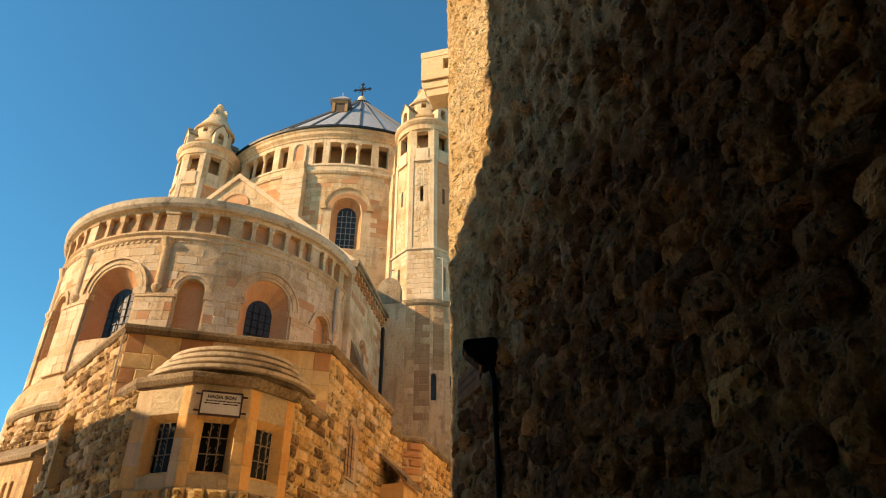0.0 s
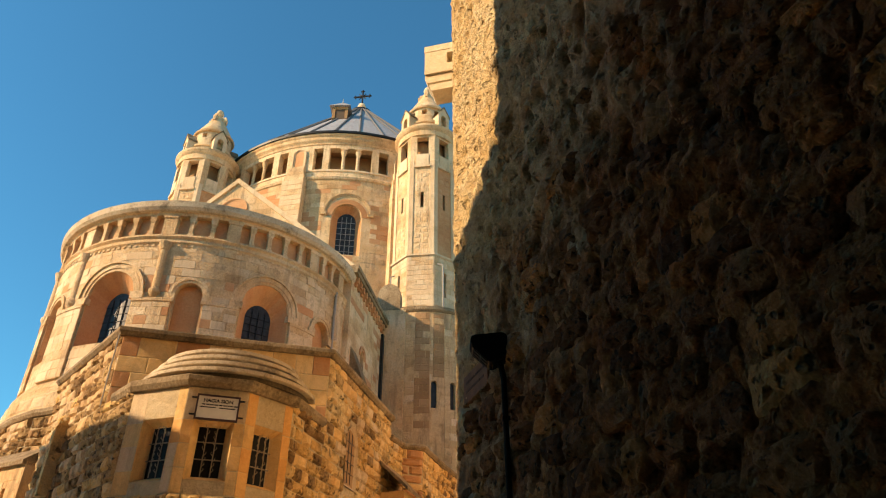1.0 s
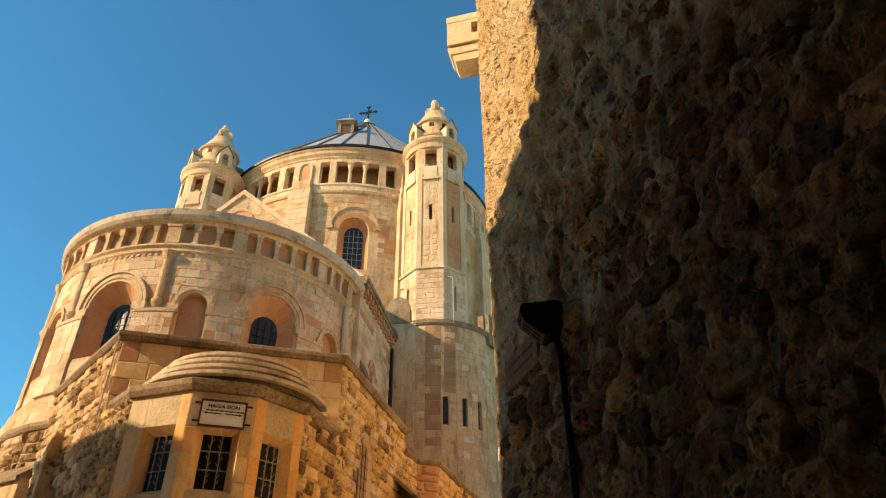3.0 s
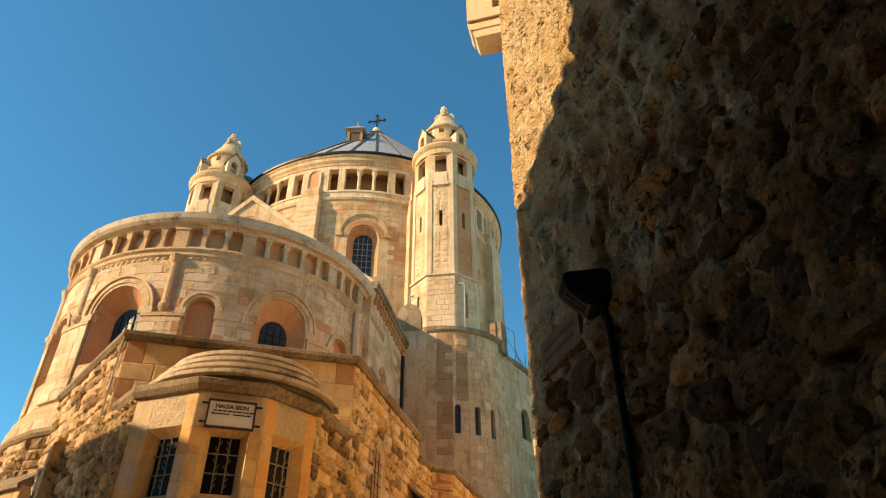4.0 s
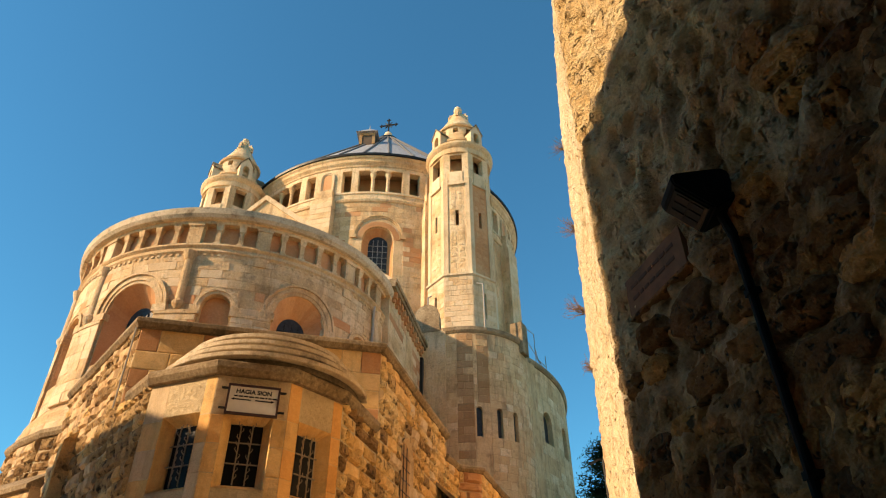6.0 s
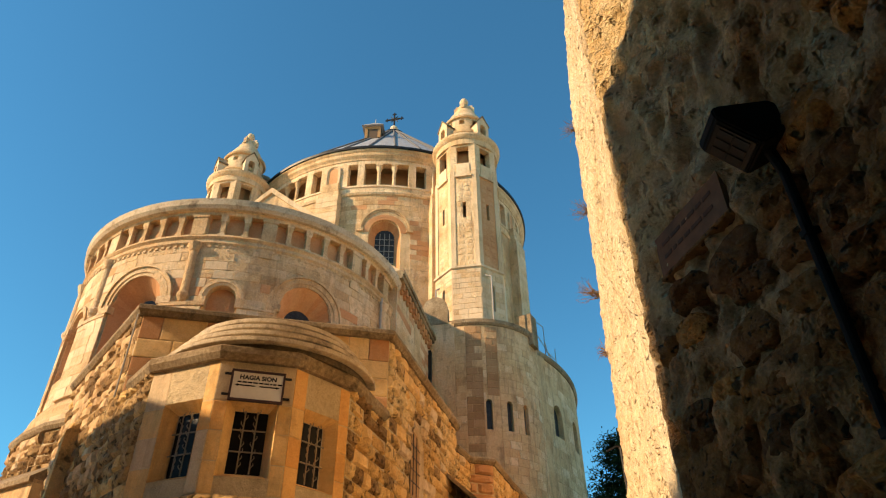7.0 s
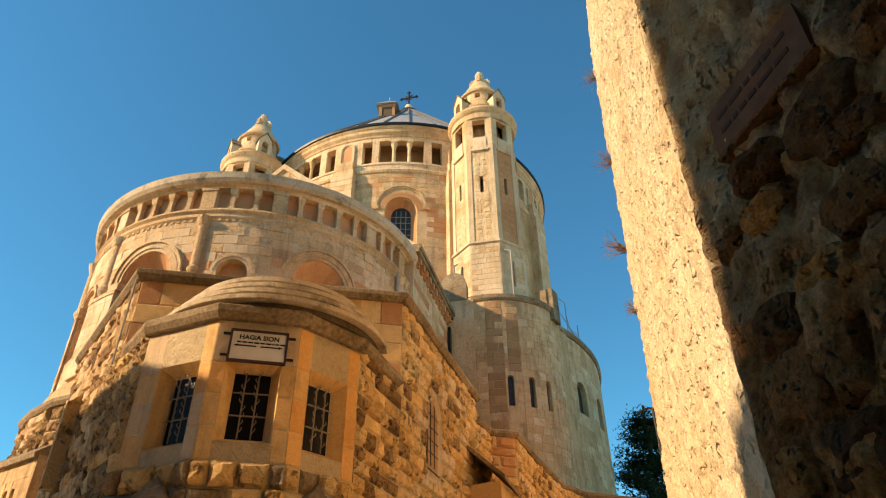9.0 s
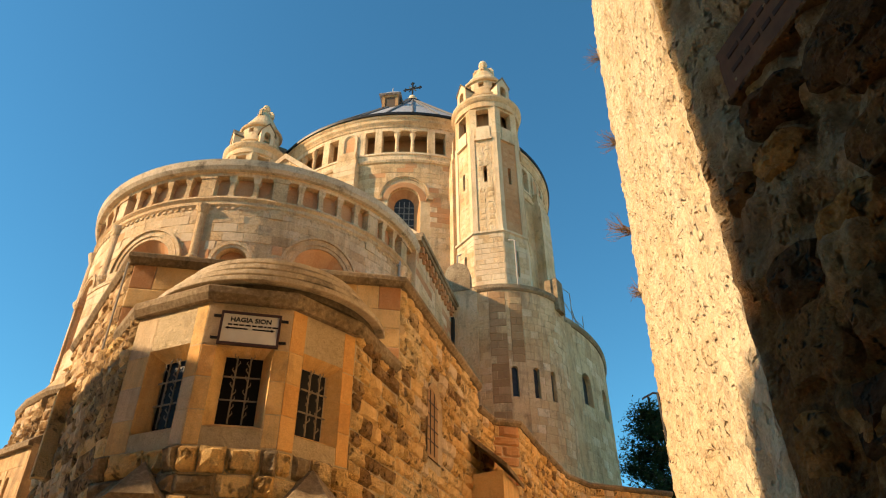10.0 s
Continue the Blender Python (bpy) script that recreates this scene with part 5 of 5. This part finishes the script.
prism(bm, [(0.5, 10.4), (1.8, 14.7), (2.6, 20.0), (6, 20.0), (6, 10.4)], 0, TOPZ)
part("core_wall", bm, MORTAR, house)
LAMP_GAP = [(2.25, 0.1, 0, 4.6, 0.0), (0.98, 0.56, 4.62, 5.12, 0.0)]
# field stones bedded in the mortar, thicker towards the street floor and the depth of the alley, where their dark tone
# also stands for shade
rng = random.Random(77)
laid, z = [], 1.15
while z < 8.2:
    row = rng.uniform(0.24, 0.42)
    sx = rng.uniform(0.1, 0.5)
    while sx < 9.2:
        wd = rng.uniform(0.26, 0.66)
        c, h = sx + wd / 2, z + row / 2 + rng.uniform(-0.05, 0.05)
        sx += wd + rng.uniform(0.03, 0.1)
        bare_shade = 0.9 - 0.5 * (h - 4.6) + 0.24 * (c - 3.0)
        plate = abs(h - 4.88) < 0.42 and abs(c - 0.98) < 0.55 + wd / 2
        if rng.random() < bare_shade and not plate:
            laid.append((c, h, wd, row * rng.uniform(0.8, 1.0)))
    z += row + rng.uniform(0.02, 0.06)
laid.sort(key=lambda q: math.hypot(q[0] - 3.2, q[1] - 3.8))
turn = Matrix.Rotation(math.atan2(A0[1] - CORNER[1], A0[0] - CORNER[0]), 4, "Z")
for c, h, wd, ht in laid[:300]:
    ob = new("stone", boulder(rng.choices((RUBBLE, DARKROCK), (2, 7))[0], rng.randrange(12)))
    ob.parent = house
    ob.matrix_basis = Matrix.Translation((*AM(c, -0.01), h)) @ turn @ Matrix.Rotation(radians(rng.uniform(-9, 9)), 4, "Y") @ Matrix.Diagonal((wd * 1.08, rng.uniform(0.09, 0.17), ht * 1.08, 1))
# projecting stone box
ob_ = thing("stone_corbel_box", pose(0.40, 10.98, -1.55, 0, 0, -14), "projecting pale stone box on corbels high on the wall", "corbel box")
bm = bmesh.new()
wall(bm, lambda s, d: (s, -0.5 + d), -0.78, 0.4, 13.78, 14.44, 0.3, [(-0.12, 0.16, 14.02, 14.34, 0)])
box(bm, -0.78, -0.55, -0.2, 0.2, 13.78, 14.44)
box(bm, -0.79, 0.4, -0.51, 0.2, 14.442, 14.62)
# Lighter than the other pale stone: sunlight on the box put into colour.
SUNLIT = stone("sunlit_pale_limestone", (0.62, 0.47, 0.29), (0.78, 0.64, 0.44), (0.85, 0.74, 0.56), stain=(0.30, 0.20, 0.11), stains=0.4, island=0.2)
part("box", bm, SUNLIT, ob_)
bm = bmesh.new()
for z0, z1, x in ((13.56, 13.77, -0.78), (13.32, 13.5, -0.68)):
    v = [(x + 0.05, z0), (x, z0 + 0.12), (x, z1), (0.4, z1), (0.4, z0)]
    a = [bm.verts.new((p[0], -0.45, p[1])) for p in v]
    b = [bm.verts.new((p[0], 0.0, p[1])) for p in v]
    bm.faces.new(a)
    bm.faces.new(b[::-1])
    for i in range(5):
        bm.faces.new((a[i], a[(i + 1) % 5], b[(i + 1) % 5], b[i]))
part("corbel", bm, SUNLIT, ob_)
# tile street sign in the alley wall
tp = thing("tile_sign", pose(*AM(0.98, -0.015), 4.88, 0, 0, math.degrees(math.atan2(A0[1] - CORNER[1], A0[0] - CORNER[0]))), "weathered reddish tile name panel set into the wall", "sign")
bm = bmesh.new()
box(bm, -0.5, 0.5, -0.02, 0.08, -0.2, 0.2)
part("panel", bm, TILE, tp)
bm = bmesh.new()
box(bm, -0.52, 0.52, -0.03, 0.1, -0.235, -0.205)
part("shelf", bm, DARKROCK, tp)
for z in (0.08, -0.05):
    x = -0.4
    while x < 0.3:
        wd = rr.uniform(0.05, 0.16)
        bm = bmesh.new()
        box(bm, x, x + wd, -0.026, -0.018, z - 0.018, z + 0.018)
        part("word_bar", bm, RUSSETINK, tp)
        x += wd + 0.03
# floodlight and its pole
HEAD = pose(0.60, 8.38, 4.87, 0, 0, 0)
fl = thing("floodlight", HEAD, "black metal floodlight on a wall pole", "floodlight")
bm = bmesh.new()
prof = [(-0.33, 0.06), (-0.34, 0.14), (-0.30, 0.18), (0.08, 0.22), (0.13, 0.18), (0.13, -0.08), (-0.06, -0.19)]
a = [bm.verts.new((x, -0.15, z)) for x, z in prof]
b = [bm.verts.new((x, 0.2, z)) for x, z in prof]
bm.faces.new(a)
bm.faces.new(b[::-1])
for i in range(len(prof)):
    j = (i + 1) % len(prof)
    bm.faces.new((a[i], a[j], b[j], b[i]))
bmesh.ops.bevel(bm, geom=bm.edges[:], offset=0.015, segments=2, affect="EDGES")
part("housing", bm, BLACK, fl)
bm = bmesh.new()
M = Matrix.Translation((-0.2, 0.025, -0.07)) @ Matrix.Rotation(radians(43), 4, "Y")
box(bm, -0.15, 0.15, -0.14, 0.14, -0.012, 0.004, M)
part("lens", bm, PANE, fl, "dull glass front")
for k in range(3):
    for j in range(2):
        bm = bmesh.new()
        box(bm, -0.12 + j * 0.125, -0.01 + j * 0.125, -0.12 + k * 0.085, -0.06 + k * 0.085, -0.022, -0.012, M)
        part("louvre", bm, LOUVRE, fl)
bm = bmesh.new()
bar(bm, (0.03, 0.0, -0.1), (0.07, -0.02, -0.36), 0.04, 8)
bar(bm, (0.07, -0.02, -0.34), (0.07, -0.02, -4.87), 0.035, 10)
part("pole", bm, BLACK, fl)
for z in (-0.9, -2.2):
    bm = bmesh.new()
    box(bm, 0.03, 0.24, -0.06, 0.02, z, z + 0.05)
    part("clamp", bm, BLACK, fl)

# ---- dry plants on the wall ----
def tuft(place, size, seed):
    rng = random.Random(seed)
    t = thing("dry_wall_plant", pose(*place), "dry brown wall plant rooted in the masonry", "plant", "dry wall plants")
    bm = bmesh.new()
    for _ in range(30):
        p = Vector((rng.uniform(0, 0.15), rng.uniform(-0.1, 0.1), rng.uniform(-0.1, 0.1)))
        d = Vector((-1, rng.uniform(-0.9, 0.9), rng.uniform(-0.5, 0.9))).normalized()
        for k in range(4):
            q = p + d * size * rng.uniform(0.15, 0.3)
            bar(bm, p, q, 0.009 - 0.0018 * k, 4)
            p = q
            d = (d + Vector((rng.uniform(-0.5, 0.4), rng.uniform(-0.6, 0.6), rng.uniform(-0.5, 0.7)))).normalized()
    tagged(part("twig", bm, STRAW, t), kind="stuff")


tuft((1.8, 20.0, 10.5), 0.75, 1)
tuft((1.9, 19.9, 13.2), 0.6, 2)
tuft((2.0, 20.0, 16.6), 0.6, 3)
tuft((1.78, 20.0, 8.8), 0.3, 4)
br = thing("wall_bracket", pose(1.8, 19.9, 6.35), "thin dark metal arm on the wall edge", "bracket")
bm = bmesh.new()
bar(bm, (0.1, 0, 0.05), (-0.15, 0, 0.08), 0.02)
bar(bm, (-0.15, 0, 0.08), (-0.38, 0, -0.03), 0.02)
part("arm", bm, IRON, br)
bm = bmesh.new()
bar(bm, (-0.06, 0, 0.06), (-0.02, 0, -6.3), 0.03)
part("cable", bm, IRON, br)

# ---- tree ----
tree = thing("conifer", pose(11.2, 64, 0), "tall dark evergreen conifer beyond the church", "tree")
bm = bmesh.new()
bar(bm, (0, 0, 0), (0, 0, 22.5), 0.45, 10, 0.1)
rng = random.Random(9)
limbs = []
for k in range(110):
    z = rng.uniform(4, 21)
    a = rng.uniform(0, 6.283)
    r = (1.0 + 5.4 * (1 - (z - 4) / 20)) * rng.uniform(0.5, 1.1)
    e = Vector((r * math.cos(a), r * math.sin(a), z + r * 0.25))
    bar(bm, (0, 0, z), e, 0.1, 5, 0.03)
    limbs.append((Vector((0, 0, z)), e))
part("trunk", bm, BARK, tree)
V, F = [], []
for o, e in limbs:
    for k in range(260):
        f = rng.uniform(0.25, 1.12)
        c = o.lerp(e, f) + Vector((rng.gauss(0, 0.5), rng.gauss(0, 0.5), rng.gauss(0, 0.42)))
        u = Vector((rng.gauss(0, 1), rng.gauss(0, 1), rng.gauss(0, 0.6))).normalized() * rng.uniform(0.12, 0.3)
        w = u.orthogonal().normalized() * 0.07
        b = len(V)
        V += [tuple(c - u), tuple(c + w), tuple(c + u), tuple(c - w)]
        F.append((b, b + 1, b + 2, b + 3))
me = bpy.data.meshes.new("crown")
me.from_pydata(V, [], F)
me.materials.append(LEAF)
crown = new("crown", me)
crown.parent = tree
tagged(crown, kind="stuff")
